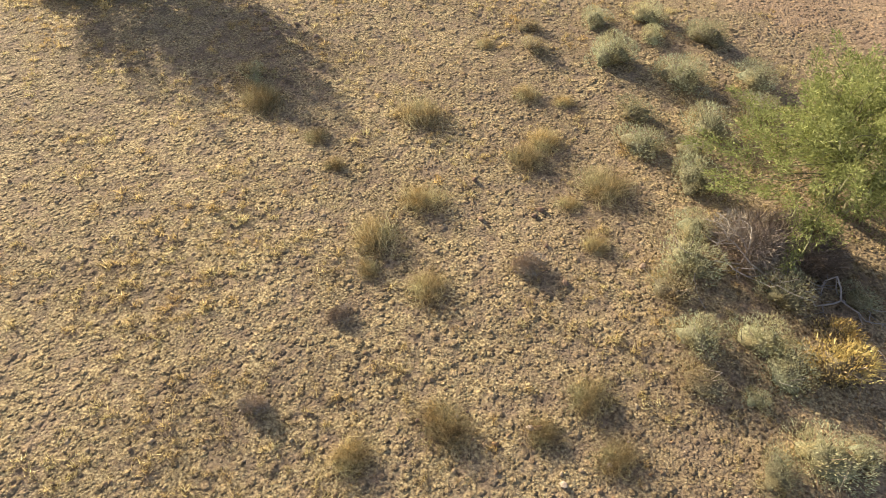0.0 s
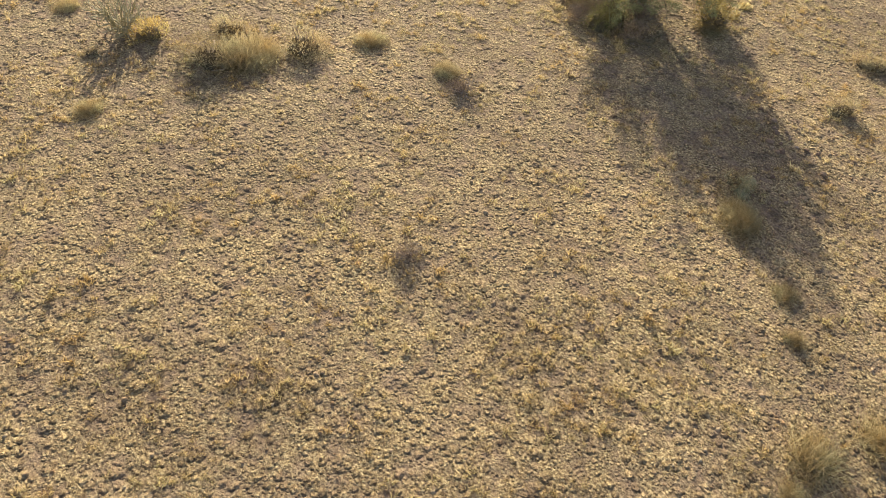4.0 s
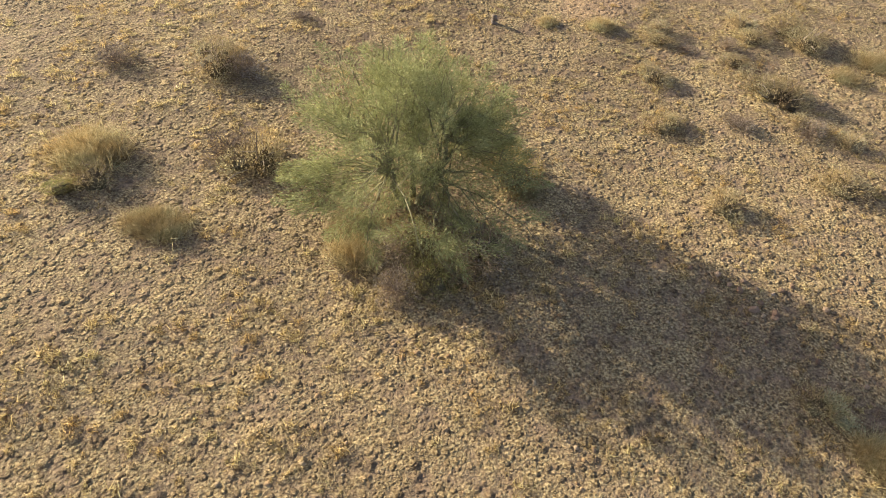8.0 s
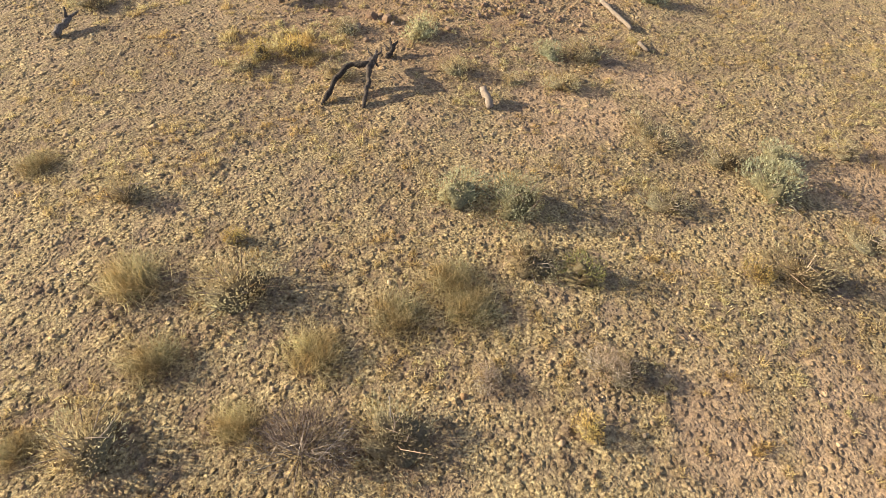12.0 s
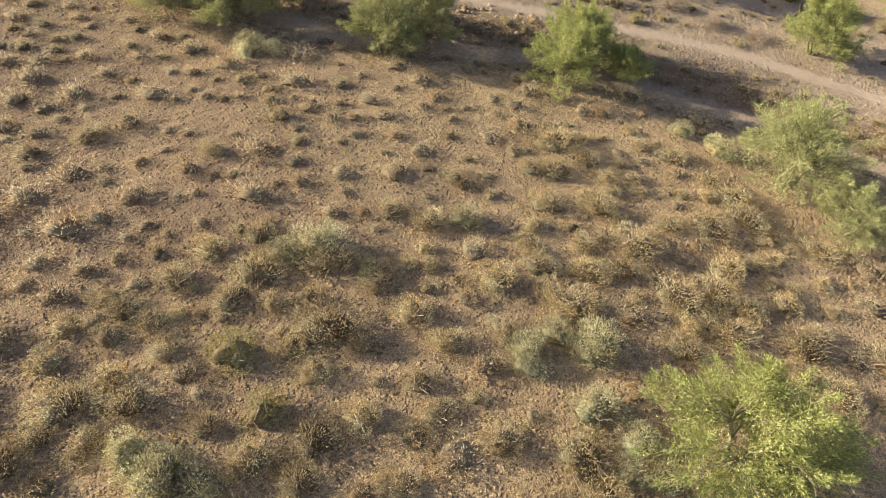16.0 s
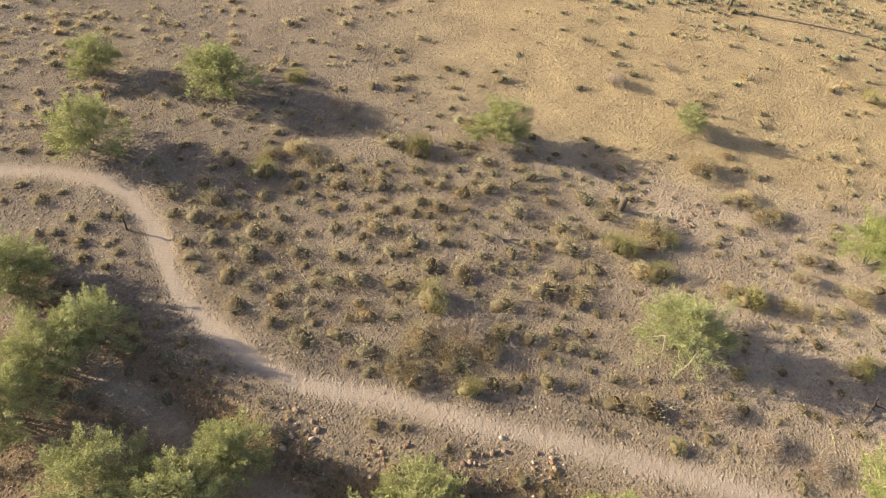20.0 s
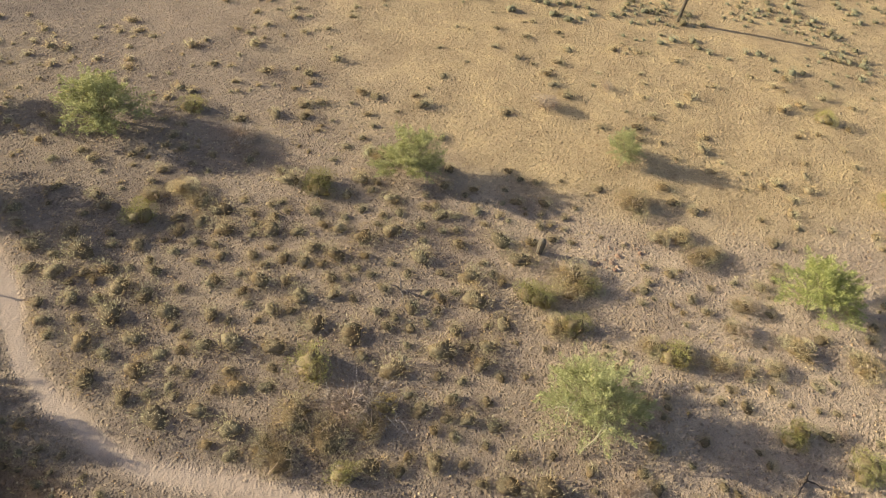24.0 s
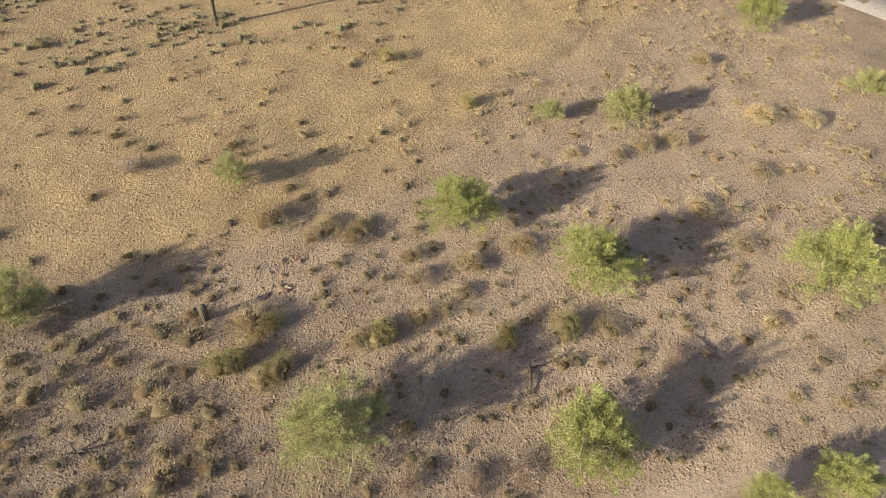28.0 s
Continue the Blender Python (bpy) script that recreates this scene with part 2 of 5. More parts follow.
def varied(name, stops, rough=0.85, island=True, spread=0.25, translucent=0.0, scale=9.0, brown=True, relief=0.02):
    """A colour that differs from piece to piece and, a little, over each piece."""
    m, n, l, b = blank(name, rough)
    if island:
        pick = n.new("ShaderNodeNewGeometry").outputs["Random Per Island"]
    else:
        pick = n.new("ShaderNodeObjectInfo").outputs["Random"]
    r = ramp(n, stops)
    l.new(pick, r.inputs[0])
    at = n.new("ShaderNodeTexCoord").outputs["Object"]
    grain = noise_node(n, l, at, scale, 4)
    tone = ramp(n, [(0.3, (1 - spread,) * 3), (0.7, (1 + spread,) * 3)])
    l.new(grain.outputs[0], tone.inputs[0])
    c = mix_node(n, l, 1.0, r.outputs[0], tone.outputs[0], "MULTIPLY")
    if island and brown:
        own = n.new("ShaderNodeObjectInfo").outputs["Random"]
        whole = ramp(n, [(0.0, (0.74, 0.69, 0.64)), (0.5, (0.96, 0.94, 0.90)), (1.0, (1.2, 1.13, 1.0))])
        l.new(own, whole.inputs[0])
        c = mix_node(n, l, 1.0, c, whole.outputs[0], "MULTIPLY")
        patch = ramp(n, [(0.36, (0.91, 0.79, 0.65)), (0.5, (0.98, 0.95, 0.90)), (0.64, (1.02, 1.08, 1.05))])
        l.new(noise_node(n, l, at, 0.9, 2).outputs[0], patch.inputs[0])
        c = mix_node(n, l, 1.0, c, patch.outputs[0], "MULTIPLY")
    l.new(c, b.inputs["Base Color"])
    if translucent:
        t = n.new("ShaderNodeBsdfTranslucent")
        l.new(c, t.inputs["Color"])
        s = n.new("ShaderNodeMixShader")
        s.inputs[0].default_value = translucent
        l.new(b.outputs[0], s.inputs[1])
        l.new(t.outputs[0], s.inputs[2])
        l.new(s.outputs[0], n["Material Output"].inputs["Surface"])
    else:
        bump = n.new("ShaderNodeBump")
        bump.inputs["Strength"].default_value, bump.inputs["Distance"].default_value = min(1.0, 25 * relief), relief
        l.new(grain.outputs[0], bump.inputs["Height"])
        l.new(bump.outputs[0], b.inputs["Normal"])
    return m


SOIL = ground_material()
STONE = varied("stone", [(0, (0.22, 0.155, 0.10)), (0.35, (0.33, 0.24, 0.155)), (0.7, (0.43, 0.33, 0.215)), (1, (0.54, 0.44, 0.31))], 0.9, scale=30)
FIELD_STONE = varied("field_stone", [(0, (0.24, 0.18, 0.117)), (0.5, (0.38, 0.295, 0.195)), (1, (0.53, 0.425, 0.29))], 0.9, scale=30)
DRY_GRASS = varied("dry_grass", [(0, (0.38, 0.305, 0.15)), (0.4, (0.56, 0.46, 0.245)), (0.8, (0.70, 0.60, 0.34)), (1, (0.78, 0.70, 0.47))], 0.9, translucent=0.5)
STRAW_LEAF = varied("straw_blade", [(0, (0.26, 0.225, 0.13)), (0.5, (0.43, 0.38, 0.235)), (1, (0.60, 0.54, 0.36))], translucent=0.4)
OLIVE_LEAF = varied("grey_olive_leaf", [(0, (0.25, 0.222, 0.145)), (0.5, (0.41, 0.37, 0.245)), (1, (0.56, 0.51, 0.35))], translucent=0.4)
SAGE_LEAF = varied("pale_sage_leaf", [(0, (0.255, 0.27, 0.185)), (0.5, (0.385, 0.404, 0.28)), (1, (0.50, 0.525, 0.375))], translucent=0.4)
GREEN_LEAF = varied("green_leaf", [(0, (0.16, 0.17, 0.068)), (0.5, (0.25, 0.26, 0.11)), (1, (0.34, 0.345, 0.165))], translucent=0.35)
YELLOW_LEAF = varied("yellow_leaf", [(0, (0.36, 0.28, 0.11)), (0.5, (0.54, 0.44, 0.18)), (1, (0.70, 0.60, 0.29))], translucent=0.3)
DRY_LEAF = varied("dry_brown_leaf", [(0, (0.31, 0.255, 0.18)), (0.5, (0.48, 0.41, 0.30)), (1, (0.63, 0.56, 0.43))], translucent=0.45)
DEAD_TWIG = varied("dead_twig", [(0, (0.15, 0.125, 0.11)), (0.5, (0.29, 0.25, 0.22)), (1, (0.48, 0.42, 0.375))])
# inner twigs darker than the leaves: shade inside the foliage put into the colour
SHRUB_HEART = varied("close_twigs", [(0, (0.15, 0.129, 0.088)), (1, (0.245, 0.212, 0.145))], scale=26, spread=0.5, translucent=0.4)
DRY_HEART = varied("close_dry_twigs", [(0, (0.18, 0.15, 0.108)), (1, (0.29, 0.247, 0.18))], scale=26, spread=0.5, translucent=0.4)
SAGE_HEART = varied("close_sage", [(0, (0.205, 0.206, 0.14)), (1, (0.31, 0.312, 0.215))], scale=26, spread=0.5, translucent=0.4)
TREE_LEAF = varied("palo_verde_leaf", [(0, (0.185, 0.20, 0.09)), (0.5, (0.29, 0.305, 0.14)), (1, (0.40, 0.42, 0.21))], translucent=0.35, brown=False)
BRIGHT_LEAF = varied("mesquite_leaf", [(0, (0.165, 0.188, 0.06)), (0.5, (0.265, 0.295, 0.105)), (1, (0.385, 0.41, 0.17))], translucent=0.35, brown=False)
DARK_LEAF = varied("ironwood_leaf", [(0, (0.185, 0.197, 0.08)), (0.5, (0.29, 0.298, 0.128)), (1, (0.41, 0.412, 0.205))], translucent=0.3, brown=False)
BARK = varied("green_brown_bark", [(0, (0.15, 0.145, 0.08)), (1, (0.25, 0.23, 0.14))], island=False, scale=14)
LIMB_BARK = varied("pale_green_limb", [(0, (0.17, 0.16, 0.105)), (1, (0.26, 0.243, 0.165))], island=False, scale=14)
PALE_WOOD = varied("weathered_wood", [(0, (0.15, 0.12, 0.095)), (1, (0.26, 0.21, 0.165))], island=False, scale=18)
GREY_WOOD = varied("grey_dead_wood", [(0, (0.085, 0.072, 0.062)), (1, (0.165, 0.142, 0.123))], island=False, scale=34, spread=0.5, relief=0.05)
PALE_LIMB = varied("bleached_limb", [(0, (0.22, 0.195, 0.17)), (1, (0.36, 0.325, 0.29))], island=False, scale=18)
DARK_WOOD = varied("charred_grey_wood", [(0, (0.055, 0.044, 0.036)), (1, (0.125, 0.10, 0.083))], island=False, scale=34, spread=0.6, relief=0.05)
CACTUS = varied("cactus_skin", [(0, (0.075, 0.065, 0.048)), (1, (0.11, 0.095, 0.07))], island=False, scale=8)
TAR = varied("asphalt", [(0, (0.20, 0.19, 0.18)), (1, (0.28, 0.27, 0.26))], island=False, scale=3)


# ---- building helpers ----
def mesh_from(name, points, faces, material, inner=None):
    """A mesh from numpy points and faces that all have the same number of corners. inner: a second material and the faces that take it."""
    points, faces = np.asarray(points, np.float32), np.asarray(faces, np.int32)
    me = bpy.data.meshes.new(name)
    me.vertices.add(len(points))
    me.vertices.foreach_set("co", points.ravel())
    k = faces.shape[1]
    me.loops.add(faces.size)
    me.loops.foreach_set("vertex_index", faces.ravel())
    me.polygons.add(len(faces))
    me.polygons.foreach_set("loop_start", np.arange(0, faces.size, k, dtype=np.int32))
    me.update(calc_edges=True)
    me.materials.append(material)
    if inner:
        me.materials.append(inner[0])
        me.polygons.foreach_set("material_index", np.asarray(inner[1], np.int32))
    return me


def part_mesh(name, me, parent, label=""):
    ob = new(name, me)
    ob.parent = parent
    if label:
        tagged(ob, label)
    return ob


def joined(pieces):
    """Points and faces of many pieces as one."""
    points, faces, k = [], [], 0
    for p, f in pieces:
        points.append(p)
        faces.append(np.asarray(f) + k)
        k += len(p)
    return np.concatenate(points), np.concatenate(faces)


def tube(path, radii, sides=5):
    """Points and quads of a tapered tube along a path."""
    path, radii = np.asarray(path, float), np.asarray(radii, float)
    along = np.gradient(path, axis=0)
    along /= np.linalg.norm(along, axis=1)[:, None] + 1e-9
    side = np.cross(along, np.where(np.abs(along[:, 2:3]) < 0.9, [[0, 0, 1.0]], [[1.0, 0, 0]]))
    side /= np.linalg.norm(side, axis=1)[:, None] + 1e-9
    other = np.cross(along, side)
    a = np.linspace(0, 2 * np.pi, sides, endpoint=False)
    ring = np.cos(a)[None, :, None] * side[:, None] + np.sin(a)[None, :, None] * other[:, None]
    points = (path[:, None] + ring * radii[:, None, None]).reshape(-1, 3)
    faces = [(i * sides + j, i * sides + (j + 1) % sides, (i + 1) * sides + (j + 1) % sides, (i + 1) * sides + j) for i in range(len(path) - 1) for j in range(sides)]
    return points, np.array(faces)


def rod(points, radii, sides=7, rough=0.06, seed=1):
    """A knotty tapered stick with closed ends, as points and quads."""
    rng = np.random.RandomState(seed)
    path = np.asarray(points, float)
    t = np.linspace(0, len(path) - 1, 3 * (len(path) - 1) + 1)
    line = np.stack([np.interp(t, range(len(path)), path[:, k]) for k in range(3)], -1)
    width = np.interp(t, range(len(path)), radii) * (1 + rough * rng.normal(size=len(t)))
    line[1:-1] += rng.normal(0, 0.25, (len(t) - 2, 3)) * width[1:-1, None]
    line = np.concatenate([line[:1], line, line[-1:]])
    width = np.concatenate([[0.002], width, [0.002]])
    line[0] -= (line[2] - line[1]) * 0.05
    line[-1] += (line[-2] - line[-3]) * 0.05
    return tube(line, width, sides)


def strips(base, way, width, rng, bend=0.0, facing=None):
    """Narrow pointed leaves or blades, one each from base along way, turned to face a given way or at random."""
    n = len(base)
    across = np.cross(way, rng.normal(size=(n, 3)) if facing is None else facing + rng.normal(0, 0.3, (n, 3)))
    across /= np.linalg.norm(across, axis=1)[:, None] + 1e-9
    across = across * np.asarray(width).reshape(-1, 1) / 2
    tip = base + way + np.array([0, 0, -1.0]) * bend * np.linalg.norm(way, axis=1)[:, None]
    points = np.stack([base - across * 1.3, base + across * 1.3, tip], 1).reshape(-1, 3)
    return points, np.arange(3 * n).reshape(n, 3)


def unit(v):
    return v / (np.linalg.norm(v, axis=-1, keepdims=True) + 1e-9)


# ---- the ground, one sheet to the horizon ----
def steps(low, high, cell, far):
    inner = np.arange(low, high + cell / 2, cell)
    out, d = [], cell
    x = 0.0
    while x < far:
        d *= 1.35
        x += d
        out.append(x)
    out = np.array(out)
    return np.concatenate([(low - out)[::-1], inner, high + out])


gx, gy = steps(-26, 92, 0.46, 1800), steps(-6, 122, 0.46, 1800)
gx = np.unique(np.concatenate([gx[(gx < 8) | (gx > 14.5)], np.arange(8, 14.6, 0.14)]))
GX, GY = np.meshgrid(gx, gy, indexing="ij")
near = np.exp(-((np.maximum(0, np.abs(GX - 33) - 62) + np.maximum(0, np.abs(GY - 60) - 70)) / 60) ** 2)
GZ = relief(GX, GY) * near
index = np.arange(GX.size).reshape(GX.shape)
quads = np.stack([index[:-1, :-1], index[1:, :-1], index[1:, 1:], index[:-1, 1:]], -1).reshape(-1, 4)
ground_mesh = mesh_from("ground", np.stack([GX, GY, GZ], -1).reshape(-1, 3), quads, SOIL)
ground_mesh.polygons.foreach_set("use_smooth", np.ones(len(quads), bool))


YELLOW_SPOTS = [(22.5, 92.5, 2.2), (25, 91, 1.8), (11.5, 84, 1.5), (30, 74.5, 1.5)]


def straw_cover(x, y):
    """How much dry grass grows."""
    early = 1 - smooth(y + 0.35 * x, 33, 44)
    early = early * (1 - 0.75 * smooth(x + 0.15 * y, 1.0, 5.0) * (1 - smooth(y, 14, 24)))
    return np.clip(0.95 * early + (1 - early) * (0.5 + 0.45 * smooth(field(x, y, 6, 6), 0.4, 0.7)) * (1 - 0.75 * smooth(y + 1.3 * x, 80, 90)), 0, 1)


flat_x, flat_y = GX.ravel(), GY.ravel()
on_plain = plain(flat_x, flat_y)
TRAIL_GAP, WASH_GAP = line_distance(flat_x, flat_y, TRAIL), line_distance(flat_x, flat_y, WASH)
COVER = {
    "straw": straw_cover(flat_x, flat_y) * (1 - on_plain) * (1 - 0.5 * smooth(flat_y, 48, 62) * (1 - smooth(flat_x, 2, 18))) * (1 - 0.5 * (1 - smooth(np.hypot((flat_x + 1.0) / 1.5, flat_y - 38.5), 2.0, 7.0))),
    "gravel": smooth(flat_y + 1.3 * flat_x, 82, 91) * 0.9,
    "grey": smooth(flat_y + 1.3 * flat_x, 82, 91) * (1 - smooth(flat_x - 0.1 * (flat_y - 80) + 6 * (field(flat_x, flat_y, 6, 2) - 0.5), 12, 34)),
    "open_soil": bare(flat_x, flat_y),
    "trail": np.maximum(1 - 0.6 * smooth(TRAIL_GAP + 0.3 * (field(flat_x, flat_y, 1.1, 3) - 0.5), 0.2, 0.5) - 0.4 * smooth(TRAIL_GAP + 0.5 * (field(flat_x, flat_y, 1.4, 6) - 0.5), 0.4, 0.75), 0.3 * (1 - smooth(WASH_GAP, 0.4, 1.2))),
    "bank": smooth(WASH_GAP, 0.5, 1.1) * (1 - smooth(WASH_GAP + 1.5 * (field(flat_x, flat_y, 1.7, 2) - 0.5), 1.6, 3.2)) * smooth(TRAIL_GAP, 0.6, 1.2) + 0.9 * (1 - smooth(flat_x + 4 * (field(flat_x, flat_y, 4, 2) - 0.5), 0, 17)) * smooth(flat_y + 3 * (field(flat_x, flat_y, 3, 5) - 0.5), 44, 60) * (1 - smooth(flat_y + 1.3 * flat_x, 84, 92)) + 0.8 * (1 - smooth(np.hypot(flat_x + 10, (flat_y - 27) / 1.4) + 3 * (field(flat_x, flat_y, 2, 3) - 0.5), 1.5, 6.5)),
    "pale": smooth(flat_x - 0.25 * flat_y + 5 * (field(flat_x, flat_y, 5, 4) - 0.5), 12, 24) * (1 - on_plain) * smooth(flat_y, 36, 44),
    "plain": on_plain * (0.2 + 0.78 * smooth(flat_x - 0.25 * (flat_y - 90), 22, 44)),
    "red": 0.8 * (1 - smooth(np.hypot((flat_x + 1.0) / 1.5, flat_y - 37.5) + 3 * (field(flat_x, flat_y, 1.5, 3) - 0.5), 1.0, 5.5)),
}
for key, values in COVER.items():
    ground_mesh.attributes.new(key, "FLOAT", "POINT").data.foreach_set("value", values.astype(np.float32))
ground = tagged(new("ground", ground_mesh), "dry desert soil with straw-coloured grass, gravel and a worn dirt trail", "ground", kind="structure")


def height(x, y):
    return float(relief(x, y))


# ---- shrubs ----
def twigs(rng, count, reach, low, thick):
    pieces = []
    for _ in range(count):
        a, e = rng.uniform(0, 2 * np.pi), rng.uniform(low, 1.4)
        way = np.array([math.cos(a) * math.cos(e), math.sin(a) * math.cos(e), math.sin(e) * 0.8])
        mid = way * 0.5 * reach + rng.normal(0, 0.15, 3)
        end = way * reach * rng.uniform(0.7, 1.0) + rng.normal(0, 0.08, 3)
        mid[2], end[2] = abs(mid[2]), abs(end[2])
        pieces.append(tube([(0, 0, -0.04), mid, end], [thick, thick * 0.7, thick * 0.25], 3))
    return joined(pieces)


def lumpy(rng, lumps):
    """Middles of the round lumps that make up a low dome of radius 1."""
    turn, rise = rng.uniform(0, 2 * np.pi, lumps), rng.uniform(0.05, 0.75, lumps)
    return np.stack([np.cos(turn) * (1 - rise) * 0.62, np.sin(turn) * (1 - rise) * 0.62, 0.12 + rise * 0.55], -1)


def dome(rng, count, tall, centres):
    """Places in a lumpy low dome, thickest near its skin, and the way out of it."""
    way = unit(rng.normal(size=(count, 3)))
    p = centres[rng.randint(0, len(centres), count)] + way * (0.42 * rng.uniform(0.45, 1.0, count) ** 0.5)[:, None]
    p[:, 2] = np.abs(p[:, 2]) * tall + 0.01
    return p, unit(p + (0, 0, 0.15))


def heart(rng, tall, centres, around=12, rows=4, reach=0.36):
    """A shrub's inner twigs with their self-shade, as a darker core: a ragged skin just inside the lumps, as points and
    triangles.
    """
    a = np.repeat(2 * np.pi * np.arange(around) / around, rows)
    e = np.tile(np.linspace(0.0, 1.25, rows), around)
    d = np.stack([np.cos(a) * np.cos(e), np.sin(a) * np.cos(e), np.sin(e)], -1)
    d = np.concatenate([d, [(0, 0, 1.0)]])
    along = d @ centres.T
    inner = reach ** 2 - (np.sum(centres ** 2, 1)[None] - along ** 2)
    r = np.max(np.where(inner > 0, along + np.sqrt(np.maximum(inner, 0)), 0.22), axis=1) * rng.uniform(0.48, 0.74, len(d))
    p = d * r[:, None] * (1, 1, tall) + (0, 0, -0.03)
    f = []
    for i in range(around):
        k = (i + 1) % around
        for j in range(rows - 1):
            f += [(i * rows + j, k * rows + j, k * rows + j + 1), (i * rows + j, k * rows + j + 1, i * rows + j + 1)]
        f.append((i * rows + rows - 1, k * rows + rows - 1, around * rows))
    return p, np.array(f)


LEAVES = {"OLIVE": (0.040, 0.55, OLIVE_LEAF, 11), "DRY": (0.037, 0.5, DRY_LEAF, 12), "SAGE": (0.044, 0.85, SAGE_LEAF, 11), "GREEN": (0.04, 0.95, GREEN_LEAF, 9), "YELLOW": (0.05, 0.95, YELLOW_LEAF, 8)}
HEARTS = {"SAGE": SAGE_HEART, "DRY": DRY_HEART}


def leafy(rng, kind, count, around, rows):
    """Points and triangles of a leafy shrub of radius 1: a core coloured for inner twigs and shade, and short upright
    sprigs over it.
    """
    size, tall, _, lumps = LEAVES[kind]
    size = size * (1100 / count) ** 0.3
    centres = lumpy(rng, lumps)
    p, way = dome(rng, count, tall, centres)
    lies = unit(np.cross(way, rng.normal(size=(count, 3))))
    up = unit(way * 0.8 + lies * 0.55 + (0, 0, 0.45)) * (size * rng.uniform(1.2, 3.2, count))[:, None]
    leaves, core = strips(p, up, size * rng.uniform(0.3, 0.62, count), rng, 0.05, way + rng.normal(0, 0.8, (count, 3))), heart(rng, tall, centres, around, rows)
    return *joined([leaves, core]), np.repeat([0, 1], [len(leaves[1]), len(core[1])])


def shrub_meshes(kind, seed, fine=1.0):
    """Foliage and stems of one shrub of radius 1."""
    rng = np.random.RandomState(seed)
    if kind == "STRAW":
        n = int(1400 * fine)
        a, lean = rng.uniform(0, 2 * np.pi, n), rng.uniform(0.05, 1.25, n)
        base = rng.normal(size=(n, 3)) * (0.3, 0.3, 0) + (0, 0, -0.02)
        way = np.stack([np.cos(a) * np.sin(lean), np.sin(a) * np.sin(lean), np.cos(lean) * 0.8], -1) * rng.uniform(0.35, 0.9, n)[:, None]
        p, f = strips(base, way, rng.uniform(0.007, 0.017, n), rng, 0.15)
        return mesh_from("foliage", p, f, STRAW_LEAF), mesh_from("stem", *twigs(rng, 8, 0.7, 0.3, 0.01), STRAW_LEAF)
    if kind == "DEAD":
        n = int(2200 * fine)
        p, way = dome(rng, n, 0.75, lumpy(rng, 11))
        p, f = strips(p, way * rng.uniform(0.03, 0.14, n)[:, None] + rng.normal(0, 0.06, (n, 3)), rng.uniform(0.006, 0.013, n), rng)
        return mesh_from("foliage", p, f, DEAD_TWIG), mesh_from("stem", *twigs(rng, 30, 0.95, 0.1, 0.013), DEAD_TWIG)
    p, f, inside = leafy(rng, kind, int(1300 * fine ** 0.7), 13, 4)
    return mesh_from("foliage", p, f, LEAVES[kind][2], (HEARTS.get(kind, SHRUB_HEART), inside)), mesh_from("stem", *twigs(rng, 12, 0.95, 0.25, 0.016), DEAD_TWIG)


KINDS = {
    "STRAW": ("grass_clump", "grass", "dry bunch grass clump, straw and grey blades on stony soil"),
    "OLIVE": ("bursage_shrub", "shrub", "low rounded grey-olive desert shrub on gravelly soil"),
    "SAGE": ("sage_shrub", "shrub", "leafy pale sage-green desert shrub on stony ground"),
    "DEAD": ("dead_shrub", "shrub", "leafless dead grey shrub of brittle twigs on dry soil"),
    "YELLOW": ("yellow_shrub", "shrub", "dry yellow tufted shrub among pale grass"),
    "GREEN": ("green_shrub", "shrub", "fresh green bushy desert shrub standing in dry scrub"),
}
PATTERNS = {}
planted = []


def pattern(kind, which, fine):
    if (kind, which, fine) not in PATTERNS:
        PATTERNS[kind, which, fine] = shrub_meshes(kind, 100 * list(KINDS).index(kind) + which, fine)
    return PATTERNS[kind, which, fine]


def plant(kind, places, fine=1.0):
    name, category, label = KINDS[kind]
    for x, y, r in places:
        which = len(planted) % 5
        r *= 1.25
        size = "small " if r < 0.33 else "wide " if r > 0.8 else ""
        root = tagged(new(name), size + label, category, group=label.split(",")[0])
        foliage, stems = pattern(kind, which, fine * (2 if r > 0.8 else 1))
        part_mesh(foliage.name.split(".")[0], foliage, root)
        part_mesh("stem", stems, root)
        spread = random.uniform(0.9, 1.12)
        root.matrix_world = pose(x, y, height(x, y) - 0.01, random.uniform(-5, 5), random.uniform(-5, 5), random.uniform(0, 360)) @ Matrix.Diagonal((r * spread, r / spread, r * random.uniform(0.85, 1.1), 1))
        planted.append((x, y, r))


# ---- trees ----
def bent(a, b, rise, rng, count=6):
    """A bowed branch line from a to b."""
    t = np.linspace(0, 1, count)[:, None]
    mid = (a + b) / 2 + np.array([0, 0, rise]) + rng.normal(0, 0.05, 3)
    line = (1 - t) ** 2 * a + 2 * t * (1 - t) * mid + t * t * b
    line[1:-1] += rng.normal(0, 0.018, (count - 2, 3))
    return line


